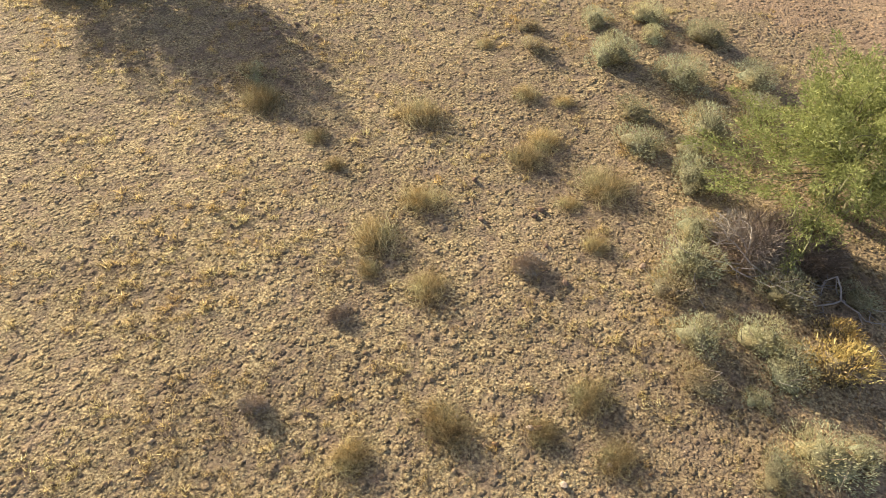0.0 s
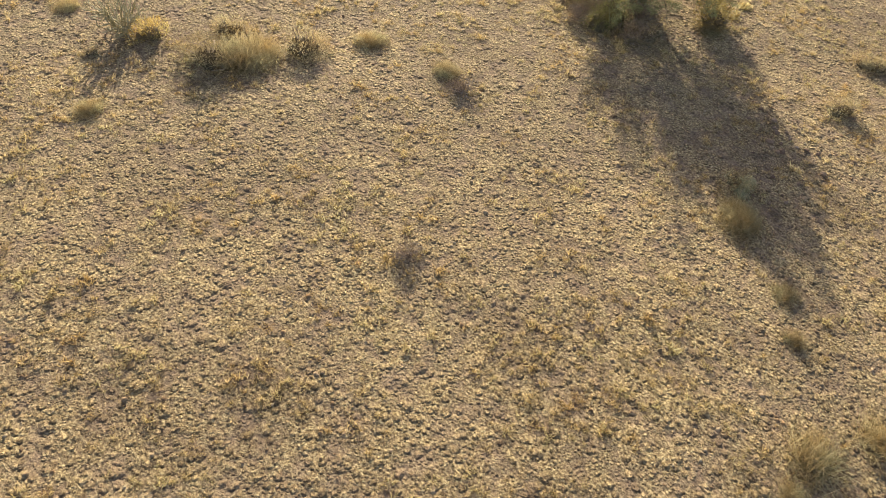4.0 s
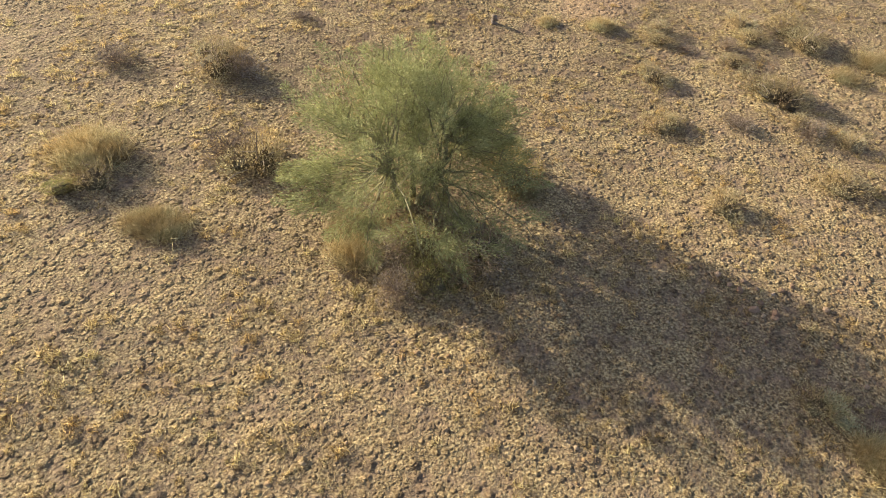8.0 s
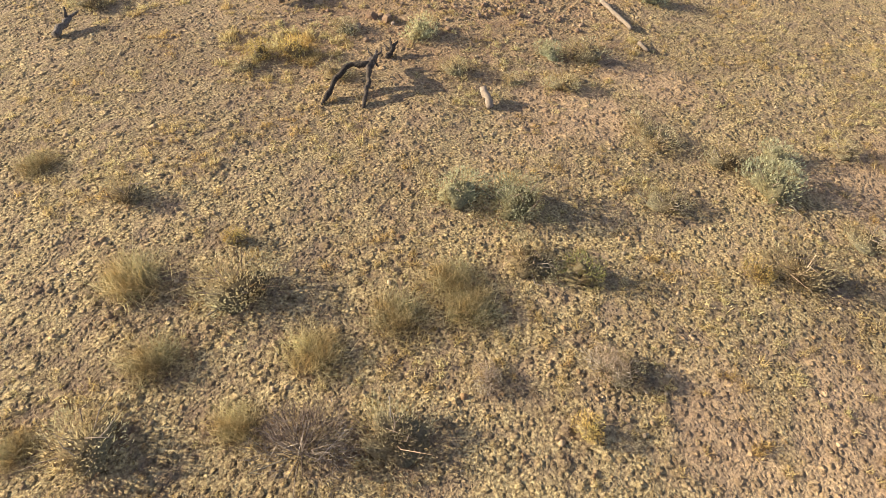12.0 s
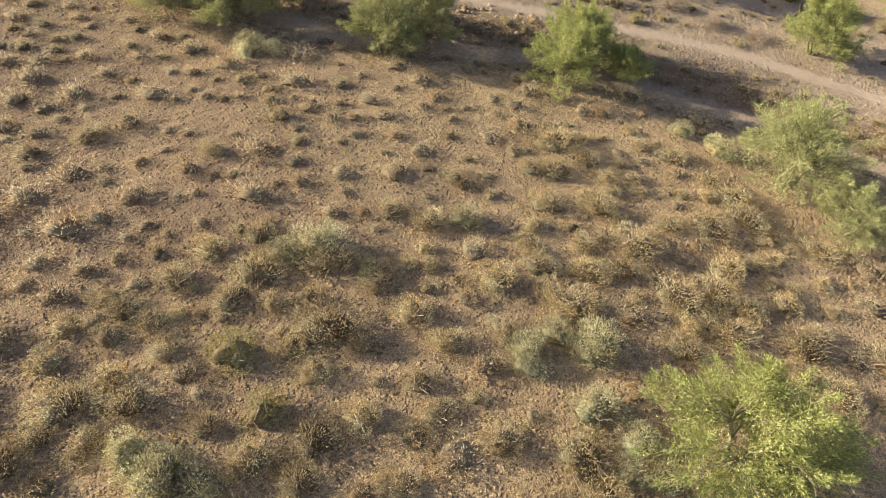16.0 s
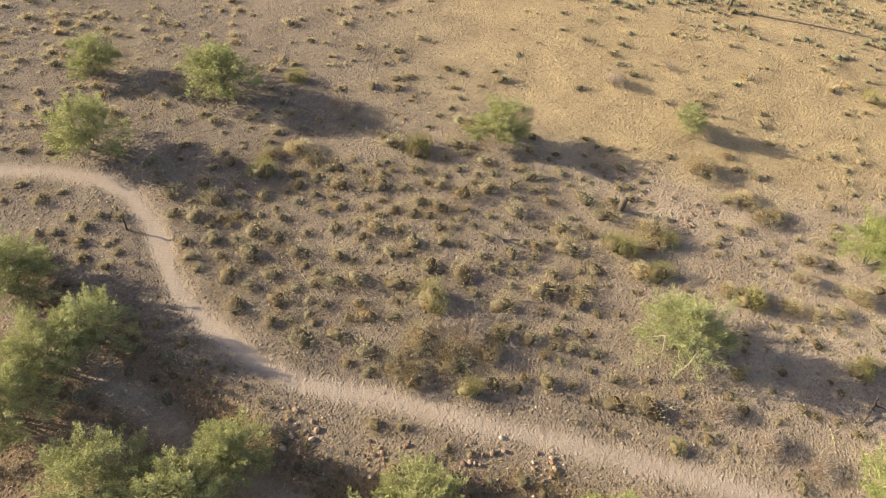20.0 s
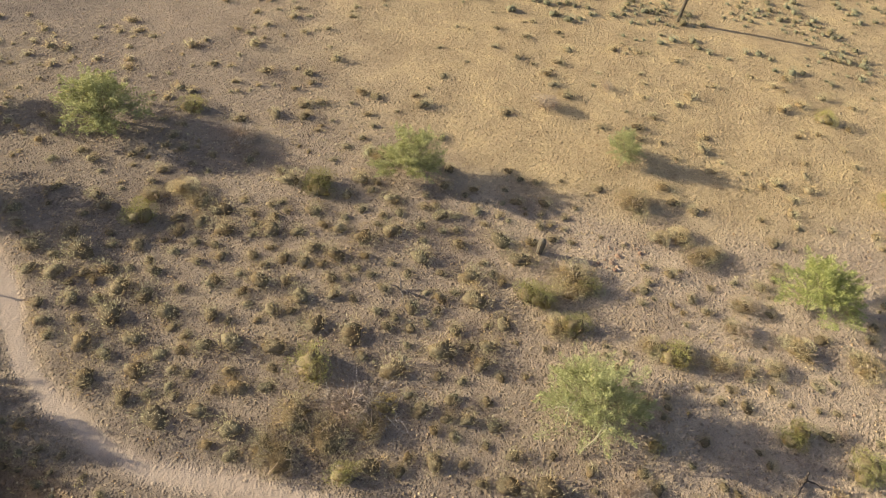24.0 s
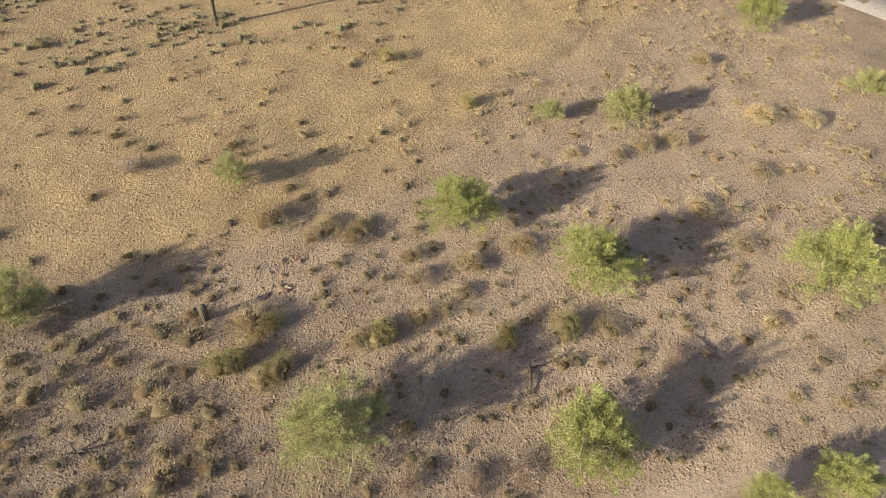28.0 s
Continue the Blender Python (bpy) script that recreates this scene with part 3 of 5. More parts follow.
def tree_meshes(seed, leaf, leaves, leaf_long, leaf_wide, droop, stems=5, open_low=0.0):
    """Limbs and crown of a many-stemmed tree that is about 2 high and reaches 1 to every side."""
    rng = np.random.RandomState(seed)
    # the crown is a loose heap of round lobes, some hanging low at its rim
    la, lk, lz = [], [], []
    for count, near_k, far_k, low, high in ((4, 0.05, 0.28, 1.15, 1.45), (8, 0.30, 0.58, 0.85, 1.2), (9, 0.5, 0.74, 0.3, 0.85), (4, 0.1, 0.4, 0.45, 0.8)):
        la.append(2 * np.pi * (np.arange(count) + rng.uniform(-0.4, 0.4, count) + rng.rand()) / count)
        lk.append(rng.uniform(near_k, far_k, count))
        lz.append(rng.uniform(low, high, count))
    la, lk, lz = np.concatenate(la), np.concatenate(lk), np.concatenate(lz)
    lobes = len(la)
    lobe = np.stack([np.cos(la) * lk, np.sin(la) * lk, lz], -1)
    wide = rng.uniform(0.2, 0.36, lobes)

    def inside(count):
        k = rng.randint(0, lobes, count)
        p = lobe[k] + unit(rng.normal(size=(count, 3))) * (wide[k] * rng.uniform(0.1, 1.0, count) ** 0.45)[:, None] * (1.05, 1.05, 0.9)
        p[:, 2] = np.maximum(p[:, 2], 0.1 + 0.08 * rng.rand(count))
        return p

    sprays = 150
    ends = inside(sprays)
    turn = 2 * np.pi * (np.arange(stems) + rng.uniform(-0.3, 0.3, stems)) / stems
    forks = np.stack([np.cos(turn) * 0.24, np.sin(turn) * 0.24, rng.uniform(0.45, 0.8, stems)], -1)
    near_fork = np.argmin(np.linalg.norm(ends[:, None] * (1, 1, 0.3) - forks[None] * (1.6, 1.6, 0.3), axis=2), axis=1)
    limb, fine = [], []
    for k in range(stems):
        foot = np.array([math.cos(turn[k]) * 0.05, math.sin(turn[k]) * 0.05, -0.05])
        pieces = [tube(bent(foot, forks[k], 0.03, rng), np.linspace(0.030, 0.015, 6), 5)]
        for e in ends[near_fork == k]:
            pieces.append(tube(bent(forks[k], e, 0.16, rng, 5), np.linspace(0.008, 0.003, 5), 3))
        limb.append(joined(pieces))
    centre = np.array([0, 0, 0.5])
    for e in ends:
        for _ in range(1):
            tip = e + unit(unit(e - centre) + rng.normal(0, 0.6, 3)) * rng.uniform(0.12, 0.28)
            fine.append(tube(bent(e - (e - centre) * 0.08, tip, 0.02, rng, 3), [0.005, 0.004, 0.002], 3))
    which = rng.randint(0, sprays, leaves)
    # feathery plumes that point outwards and up
    plume = unit(unit(ends - centre) + rng.normal(0, 0.35, (sprays, 3)) + (0, 0, 0.35)) * rng.uniform(0.22, 0.42, (sprays, 1))
    along = rng.uniform(-0.35, 0.8, (leaves, 1))
    around = unit(rng.normal(size=(leaves, 3))) * (0.11 * (1.1 - np.abs(along)) * rng.uniform(0.05, 1.0, (leaves, 1)) ** 0.5)
    at = ends[which] + plume[which] * along + around
    loose = rng.rand(leaves) < 0.22
    at = np.where(loose[:, None], inside(leaves), at)
    at[:, 2] = np.maximum(at[:, 2], 0.08)
    way = unit(unit(plume[which]) + unit(around) * 0.7 + rng.normal(0, 0.4, (leaves, 3)) + (0, 0, 0.2))
    p, f = strips(at, way * (leaf_long * rng.uniform(0.5, 1.5, leaves))[:, None], leaf_wide * rng.uniform(0.9, 2.0, leaves), rng, droop, unit(around) + 0.7 * unit(at - centre))
    crown = mesh_from("crown", p, f, leaf)
    return [mesh_from("limb", *q, BARK) for q in limb] + [mesh_from("twig_mass", *joined(fine), BARK), crown]


TREE_KINDS = {
    "PALO": (TREE_LEAF, 16000, 0.06, 0.0098, 0.1, "airy palo verde tree with blue-green twigs on dry slope"),
    "BRIGHT": (BRIGHT_LEAF, 15500, 0.049, 0.0155, 0.12, "bright yellow-green mesquite tree beside the dry wash"),
    "DARK": (DARK_LEAF, 15500, 0.047, 0.0155, 0.12, "dense dark green desert tree along the wash"),
}
TREES = {}


def tree(kind, x, y, r, tall=1.0, which=0, label="", fine=0, bare=()):
    leaf, leaves, long, wide, droop, words = TREE_KINDS[kind]
    fine = fine or (1.7 if x < 50 and y < 92 else 1.0)
    leaves, long, wide = int(leaves * fine), long / fine ** 0.3, wide / fine ** 0.75
    key = (kind, which % 3, fine)
    if key not in TREES:
        TREES[key] = tree_meshes(11 + 7 * (which % 3) + len(kind), leaf, leaves, long, wide, droop)
    root = tagged(new("desert_tree"), label or words, "tree", group="desert trees")
    for me in TREES[key]:
        bit = part_mesh(me.name.split(".")[0], me, root)
        if bit.name.startswith("twig_mass"):
            tagged(bit, kind="stuff")
    root.matrix_world = pose(x, y, height(x, y) - 0.03, 0, 0, 137.5 * which) @ Matrix.Diagonal((1.08 * r, 1.08 * r, r * tall, 1))
    planted.append((x, y, 0.8 * r))
    for k, side in enumerate(bare):
        a = radians(side - 137.5 * which)
        out, rise = np.array([math.cos(a), math.sin(a), 0]), np.array([0, 0, 1.0])
        bow = np.array([-math.sin(a), math.cos(a), 0]) * (0.12 if k % 2 else -0.14)
        line = [rise * 0.55 + out * 0.12, rise * 0.95 + out * 0.36 + bow, rise * 0.93 + out * 0.58 + bow, rise * 0.6 + out * 0.75, rise * 0.22 + out * (0.78 + 0.03 * k) - bow]
        fork = [line[2], rise * 0.68 + out * 0.6 + bow * 2.2, rise * 0.4 + out * 0.62 + bow * 2.8]
        part_mesh("bare_limb", mesh_from("bare_limb", *joined([rod(line, [0.015, 0.013, 0.011, 0.008, 0.004], 6, 0.08, k), rod(fork, [0.008, 0.006, 0.003], 5, 0.08, k)]), LIMB_BARK), root, "pale bare limb arching down")
    return root


tree("PALO", -9.65, 17.75, 2.3, 0.75, 0, "lone airy palo verde tree casting a long shadow on straw grass", 5.0)
tree("BRIGHT", 7.4, 9.4, 2.35, 0.74, 1, "feathery bright green palo verde tree behind sage shrubs", 4.2)
tree("BRIGHT", 9.0, 43.5, 2.75, 0.86, 2, "broad light green mesquite tree standing in low scrub", 3.6)
tree("PALO", 22.0, 50.95, 2.7, 0.9, 3, "", 2.0)
tree("PALO", 21.36, 47.65, 1.6, 0.9, 4)
# along the wash
tree("DARK", 2.89, 88.13, 2.42, 0.75, 0)
tree("PALO", 5.64, 83.33, 1.8, 1.0, 1, bare=(235, 265, 300))
tree("DARK", 3.12, 82.86, 2.13, 0.85, 2)
tree("DARK", 1.52, 80.42, 1.95, 0.95, 3)
tree("DARK", 3.76, 75.56, 2.18, 0.9, 4)
tree("DARK", 6.21, 72.96, 2.1, 1.0, 5)
tree("DARK", 8.81, 74.32, 1.8, 1.0, 6)
tree("DARK", 11.9, 67.7, 2.07, 1.0, 7)
tree("DARK", 14.62, 68.25, 2.01, 1.0, 8)
tree("BRIGHT", 17.96, 61.11, 1.9, 1.0, 9)
tree("BRIGHT", 20.69, 62.86, 2.1, 0.95, 10)
tree("BRIGHT", 22.09, 60.65, 1.25, 1.0, 11)
# beyond the trail
tree("PALO", 30.93, 68.7, 2.5, 0.88, 6, "pale green palo verde tree with drooping bare limbs beside the trail", bare=(190, 228, 262))
tree("BRIGHT", 34.11, 57.51, 2.3, 0.95, 5, bare=(175, 210))
tree("BRIGHT", 46.65, 67.01, 2.2, 0.9, 7)
tree("DARK", 8.9, 96.63, 2.18, 0.95, 1)
tree("DARK", 32.22, 86.73, 2.13, 0.85, 2)
tree("DARK", 17.73, 98.92, 2.59, 0.8, 3)
tree("PALO", 45.55, 81.49, 1.2, 1.1, 4, "thin sparse young palo verde on the gravel plain")
tree("DARK", 11.15, 104.16, 1.84, 0.85, 5)
tree("BRIGHT", 44.93, 58.73, 2.5, 0.85, 8)
tree("BRIGHT", 49.2, 45.36, 2.7, 0.9, 9)
tree("DARK", 62.05, 58.31, 1.90, 0.85, 6)
tree("PALO", 59.94, 63.65, 1.1, 0.9, 7)
tree("BRIGHT", 81.46, 47.87, 2.3, 0.8, 10)
tree("BRIGHT", 35.68, 46.16, 1.5, 1.0, 11)
tree("BRIGHT", 34.1, 49.57, 1.1, 1.0, 12)
tree("DARK", 72.42, 39.84, 1.61, 0.8, 7)


# ---- shrubs that stand by themselves ----
# first slope
plant('STRAW', [(-3.92, 11.56, 0.44), (-0.61, 11.49, 0.56), (-2.64, 10.52, 0.28), (-2.17, 9.65, 0.22), (1.51, 10.25, 0.44), (1.94, 10.84, 0.40), (1.61, 12.44, 0.34), (2.47, 12.25, 0.24), (-0.45, 8.88, 0.46), (-1.22, 7.88, 0.48), (-1.23, 7.13, 0.26), (-0.19, 6.79, 0.41), (2.64, 7.97, 0.29), (3.01, 9.55, 0.58), (2.30, 9.02, 0.26), (-1.08, 3.87, 0.33), (0.17, 4.41, 0.42), (1.52, 4.35, 0.29), (2.21, 4.98, 0.36), (2.52, 4.07, 0.34), (0.76, 14.39, 0.27)], 1.0)
plant('OLIVE', [(1.81, 15.23, 0.35), (1.89, 14.28, 0.40), (3.80, 7.02, 0.51), (4.01, 5.34, 0.49)], 2.4)
plant('SAGE', [(3.93, 11.93, 0.48), (3.92, 10.83, 0.57), (3.52, 15.71, 0.50), (4.84, 15.08, 0.41), (4.85, 16.07, 0.57), (3.78, 14.03, 0.66), (5.27, 13.31, 0.70), (6.19, 15.06, 0.62), (6.96, 13.40, 0.64), (5.48, 11.48, 0.64), (6.65, 12.03, 0.54), (4.93, 10.70, 0.45), (4.72, 9.84, 0.59), (4.50, 8.52, 0.45), (4.21, 7.74, 0.67), (4.00, 6.04, 0.48), (5.05, 6.09, 0.52), (5.32, 5.60, 0.54), (4.67, 5.06, 0.24), (5.68, 7.02, 0.55), (6.87, 7.04, 0.37), (5.31, 4.17, 0.57), (4.59, 3.94, 0.37), (5.93, 4.26, 0.31)], 2.4)
plant('DEAD', [(-1.52, 6.15, 0.20), (1.48, 7.37, 0.28), (-2.54, 4.52, 0.20), (5.46, 8.03, 0.82), (6.14, 7.98, 0.73)], 2.4)
plant('YELLOW', [(6.06, 5.62, 0.63), (6.18, 6.19, 0.44)], 1.0)
# round the lone tree
plant('STRAW', [(-18.62, 6.62, 0.29), (-12.90, 10.83, 0.39), (-10.90, 11.22, 0.34), (-14.77, 4.95, 0.29), (-4.03, 11.75, 0.43), (-14.18, 8.38, 0.68), (-21.71, 10.32, 0.42), (-18.36, 12.09, 0.36), (-19.21, 12.80, 0.31), (-14.37, 17.73, 0.40), (-19.31, 10.63, 0.29), (-22.51, 9.46, 0.36), (-10.75, 16.53, 0.52), (-15.59, 19.77, 0.69), (-14.14, 17.79, 0.34), (-5.18, 24.06, 0.29), (-3.83, 23.75, 0.37), (-7.49, 17.75, 0.37), (-13.97, 17.52, 0.43), (-10.84, 17.21, 0.43)], 2.0)
plant('OLIVE', [(-17.43, 10.23, 0.52), (-14.64, 7.70, 0.71), (-15.34, 8.67, 0.46), (-13.75, 9.46, 0.63), (-16.54, 6.05, 0.24), (-18.11, 15.32, 0.53), (-17.87, 10.59, 0.39), (-15.38, 18.98, 0.50), (-13.57, 23.30, 0.52), (-2.59, 23.01, 0.43), (-3.38, 21.31, 0.46), (-3.70, 19.58, 0.37), (-1.10, 21.79, 0.41), (-0.78, 20.18, 0.71), (-3.77, 16.86, 0.48), (-1.14, 17.04, 0.50), (-0.10, 22.80, 0.44), (1.22, 22.38, 0.65), (-8.56, 16.43, 0.58), (-12.44, 19.18, 0.77), (-13.30, 22.57, 0.69), (-4.49, 12.63, 0.35)], 2.0)
plant('SAGE', [(-4.32, 12.45, 0.32)], 1.0)
plant('DEAD', [(-10.19, 10.96, 0.33), (-7.79, 6.56, 0.25), (-12.88, 19.47, 0.55), (-15.56, 23.11, 0.51), (-12.78, 22.38, 0.50), (-11.49, 24.85, 0.28), (-2.25, 19.25, 0.31), (-0.74, 18.85, 0.37), (-10.22, 15.67, 0.41), (-9.04, 16.97, 0.57), (-10.22, 16.46, 0.45), (-8.65, 16.08, 0.51)], 1.0)
plant('YELLOW', [(-7.63, 18.13, 0.61), (-16.26, 7.29, 0.44)], 1.0)
plant('GREEN', [(-15.83, 18.68, 0.30), (-9.73, 16.49, 0.62), (-9.67, 15.77, 0.48)], 2.0)
# beyond the lone tree
plant('STRAW', [(2.55, 21.35, 0.60), (1.45, 20.84, 0.44), (-10.23, 36.07, 0.36), (-9.78, 32.68, 0.53), (-5.88, 30.14, 0.49), (-6.93, 30.00, 0.52), (-5.99, 29.56, 0.47), (-10.01, 31.16, 0.44), (-8.19, 30.13, 0.45), (-11.71, 30.83, 0.31), (-9.47, 29.71, 0.37), (-10.07, 27.11, 0.31), (-9.50, 26.53, 0.23)], 1.0)
plant('OLIVE', [(-3.93, 19.59, 0.46), (-0.79, 19.21, 0.39), (-0.08, 18.43, 0.38), (-1.17, 17.30, 0.50), (-4.98, 27.54, 0.34), (-0.87, 20.86, 0.59), (1.17, 23.09, 0.68), (-9.24, 34.50, 0.41), (-8.60, 31.64, 0.68), (-1.70, 29.61, 0.49), (-0.36, 31.01, 0.53), (0.27, 29.87, 0.52), (2.61, 28.78, 0.40), (5.03, 27.01, 0.47), (0.52, 27.12, 0.47), (-1.03, 27.32, 0.62), (-4.67, 29.81, 0.55), (-11.02, 30.40, 0.58), (-8.03, 28.50, 0.60), (-8.72, 26.49, 0.44), (-2.40, 23.58, 0.41), (-3.39, 21.62, 0.35), (-0.00, 23.58, 0.50)], 1.0)
plant('SAGE', [(-4.66, 31.71, 0.54), (-3.96, 30.93, 0.65), (0.27, 28.83, 0.69), (1.20, 29.39, 0.46)], 1.0)
plant('DEAD', [(-2.28, 19.51, 0.27), (-7.30, 26.59, 0.31), (3.72, 28.14, 0.41), (2.89, 26.49, 0.31), (-9.00, 28.96, 0.59), (-6.58, 28.50, 0.25), (-5.14, 27.72, 0.35), (-0.90, 22.51, 0.32), (-2.00, 22.53, 0.22)], 1.0)
plant('YELLOW', [(-1.69, 27.74, 0.28), (-5.98, 27.24, 0.24), (-12.02, 27.08, 0.18), (-8.20, 32.65, 0.22)], 1.0)
plant('GREEN', [(-4.17, 29.17, 0.39)], 1.0)
# by the fallen branch
plant('OLIVE', [(-7.63, 45.00, 0.56), (-5.87, 44.68, 0.42), (-7.46, 42.86, 0.52), (-6.20, 42.33, 0.53), (-5.40, 41.87, 0.48), (-7.77, 41.51, 0.53), (-3.41, 44.25, 0.57), (-2.66, 43.69, 0.51), (-4.51, 44.77, 0.37), (-1.74, 40.79, 0.41), (-3.39, 37.64, 0.43), (-6.02, 37.29, 0.34), (-2.22, 35.02, 0.40), (-4.55, 36.09, 0.42), (0.88, 34.09, 0.62), (-0.57, 33.43, 0.48), (-1.37, 34.10, 0.31), (5.86, 36.23, 0.56), (5.09, 38.58, 0.53), (3.41, 38.85, 0.51), (6.37, 37.56, 0.53), (7.04, 40.18, 0.67), (8.98, 39.25, 0.76), (10.76, 38.60, 0.62), (6.36, 41.53, 0.46), (1.73, 43.03, 0.42), (-0.61, 42.32, 0.70), (0.30, 41.82, 0.65), (1.12, 41.38, 0.72), (-0.17, 31.45, 0.44)], 1.0)
plant('SAGE', [(-4.02, 40.87, 0.49), (-1.34, 39.95, 0.51), (-0.69, 39.47, 0.57), (0.13, 39.02, 0.64), (-1.94, 36.66, 0.48), (0.05, 34.59, 0.38), (4.37, 35.45, 0.47)], 1.0)
plant('YELLOW', [(-5.52, 37.53, 0.35), (-4.86, 37.29, 0.35)], 1.0)
# scrub flat
plant('OLIVE', [(-4.78, 54.69, 0.64), (-6.04, 49.06, 0.65), (-3.05, 46.50, 0.72), (-7.54, 45.48, 0.70), (-5.64, 44.96, 0.45), (-6.78, 47.93, 0.43), (-5.55, 46.18, 0.54), (-1.24, 42.51, 0.60), (3.76, 38.88, 0.61), (5.35, 38.66, 0.58), (1.73, 44.49, 0.49), (3.53, 43.83, 0.43), (4.78, 43.65, 0.52), (-1.60, 44.74, 0.51), (-0.31, 43.64, 0.51), (4.01, 45.07, 0.61), (-0.50, 58.11, 0.77), (2.82, 55.85, 1.07), (3.69, 54.25, 0.86), (7.38, 52.39, 0.89), (8.92, 50.22, 1.07), (6.18, 50.47, 0.74), (2.65, 49.13, 0.66), (6.62, 41.91, 0.67), (7.43, 40.32, 0.58), (6.74, 39.46, 0.48), (7.56, 38.71, 0.48), (-4.64, 48.83, 0.54), (-1.72, 47.29, 0.63), (-2.95, 51.98, 0.62), (-5.82, 53.15, 0.67), (-6.74, 53.91, 0.60)], 1.1)
plant('OLIVE', [(-5.99, 56.15, 0.65), (-3.06, 54.90, 0.67), (-7.76, 48.99, 0.49), (2.21, 52.37, 0.71), (4.32, 51.03, 0.72), (3.99, 52.55, 0.74), (0.31, 52.04, 0.67), (3.68, 47.46, 0.73), (1.68, 48.81, 0.64), (0.74, 50.06, 0.73), (8.69, 50.70, 0.86), (11.57, 54.65, 0.88), (-2.32, 66.15, 0.76), (1.62, 63.14, 0.66), (15.77, 57.22, 0.62)], 1.1)
plant('SAGE', [(-4.72, 51.02, 0.86), (-3.64, 50.09, 0.65), (-5.01, 52.03, 0.59), (6.16, 44.86, 0.72), (6.92, 44.23, 0.64), (7.69, 43.61, 0.56), (8.44, 48.54, 1.01), (6.71, 46.92, 0.94), (7.55, 49.48, 0.74), (6.39, 49.54, 0.73), (2.69, 56.64, 1.06), (1.52, 56.80, 0.76), (3.73, 54.96, 0.57), (8.05, 55.41, 0.84), (7.96, 48.49, 0.80), (5.98, 49.17, 0.69), (7.11, 45.43, 0.72), (-4.36, 51.32, 0.85), (-3.80, 50.51, 0.64), (-4.88, 52.39, 0.65), (5.80, 69.77, 0.93), (6.61, 69.09, 0.66), (20.81, 53.74, 0.88), (20.67, 55.57, 0.65)], 1.1)
plant('YELLOW', [(-3.30, 48.04, 0.41)], 1.1)
plant('GREEN', [(-1.40, 53.84, 0.85), (-1.48, 51.59, 0.72)], 1.1)
# trail field and plain
plant('OLIVE', [(19.96, 73.85, 1.26), (19.18, 75.25, 1.13), (21.61, 73.21, 0.99), (17.33, 74.87, 0.83), (17.71, 73.91, 0.95), (31.22, 88.75, 0.77), (37.69, 68.72, 0.97), (36.38, 69.69, 0.81), (39.88, 65.87, 0.64), (43.65, 72.66, 1.08), (44.77, 72.53, 0.73), (43.59, 74.46, 0.92), (42.50, 75.00, 0.83), (43.18, 69.00, 0.78), (41.55, 68.23, 0.76), (43.39, 65.69, 0.89), (41.21, 65.45, 0.72), (43.22, 77.79, 1.39), (39.04, 67.08, 0.86), (46.13, 63.29, 0.90), (35.05, 74.60, 1.06), (32.89, 73.39, 0.87), (19.81, 91.38, 0.95), (20.31, 90.12, 0.94), (18.05, 91.63, 0.78), (61.75, 67.60, 0.65), (56.13, 61.53, 0.78), (43.74, 65.30, 0.97), (46.05, 62.77, 1.00), (41.36, 57.22, 0.90), (60.27, 54.39, 1.22), (65.55, 47.89, 1.49)], 1.3)
plant('OLIVE', [(66.59, 44.48, 1.29), (58.51, 48.55, 0.97), (44.72, 48.56, 0.77), (40.22, 47.69, 0.57), (40.69, 45.21, 0.57), (72.51, 52.97, 1.18), (35.88, 75.41, 1.31), (50.54, 49.93, 1.03), (53.31, 52.68, 1.09), (57.06, 58.10, 0.79), (58.72, 56.70, 1.20)], 1.3)
plant('SAGE', [(30.85, 89.43, 0.53)], 1.3)
plant('GREEN', [(63.07, 77.39, 0.9), (59.66, 69.93, 0.72), (59.22, 69.64, 0.72)], 1.3)
plant('DEAD', [(21.56, 74.69, 1.30), (24.49, 94.13, 1.03), (49.97, 87.67, 0.62), (44.26, 88.00, 0.98), (43.43, 68.61, 0.66), (41.56, 67.85, 0.79), (41.38, 61.19, 0.46), (40.57, 53.91, 0.88), (45.75, 50.63, 0.64), (32.46, 60.07, 0.76), (30.92, 62.31, 0.74), (30.17, 64.67, 0.74)], 0.5)
plant('YELLOW', [(22.80, 73.82, 0.66)], 0.5)
plant('GREEN', [(19.64, 71.84, 0.75), (20.86, 77.12, 1.19), (26.72, 88.09, 1.10), (17.10, 90.34, 1.02), (22.74, 98.25, 0.99), (32.80, 75.53, 1.00), (33.73, 72.64, 0.98), (32.70, 65.70, 0.59), (26.74, 64.52, 0.53), (39.48, 62.30, 0.76), (38.60, 62.40, 0.80), (40.30, 59.44, 0.78), (33.08, 75.08, 1.04), (36.89, 68.68, 1.00), (26.54, 87.58, 0.98), (36.04, 74.25, 0.88), (40.96, 59.60, 0.91)], 1.3)


# ---- dead wood, cacti, rocks ----
def wood_thing(name, label, category, spot, branches, material, size=1.0):
    """Dead wood: every branch a part. Branch points are relative to spot on the ground."""
    root = tagged(new(name), label, category)
    for k, (points, radii) in enumerate(branches):
        part_mesh("branch", mesh_from("branch", *rod(points, radii, 8, 0.13, k + 3), material), root)
    root.matrix_world = pose(spot[0], spot[1], height(*spot)) @ Matrix.Scale(size, 4)
    return root


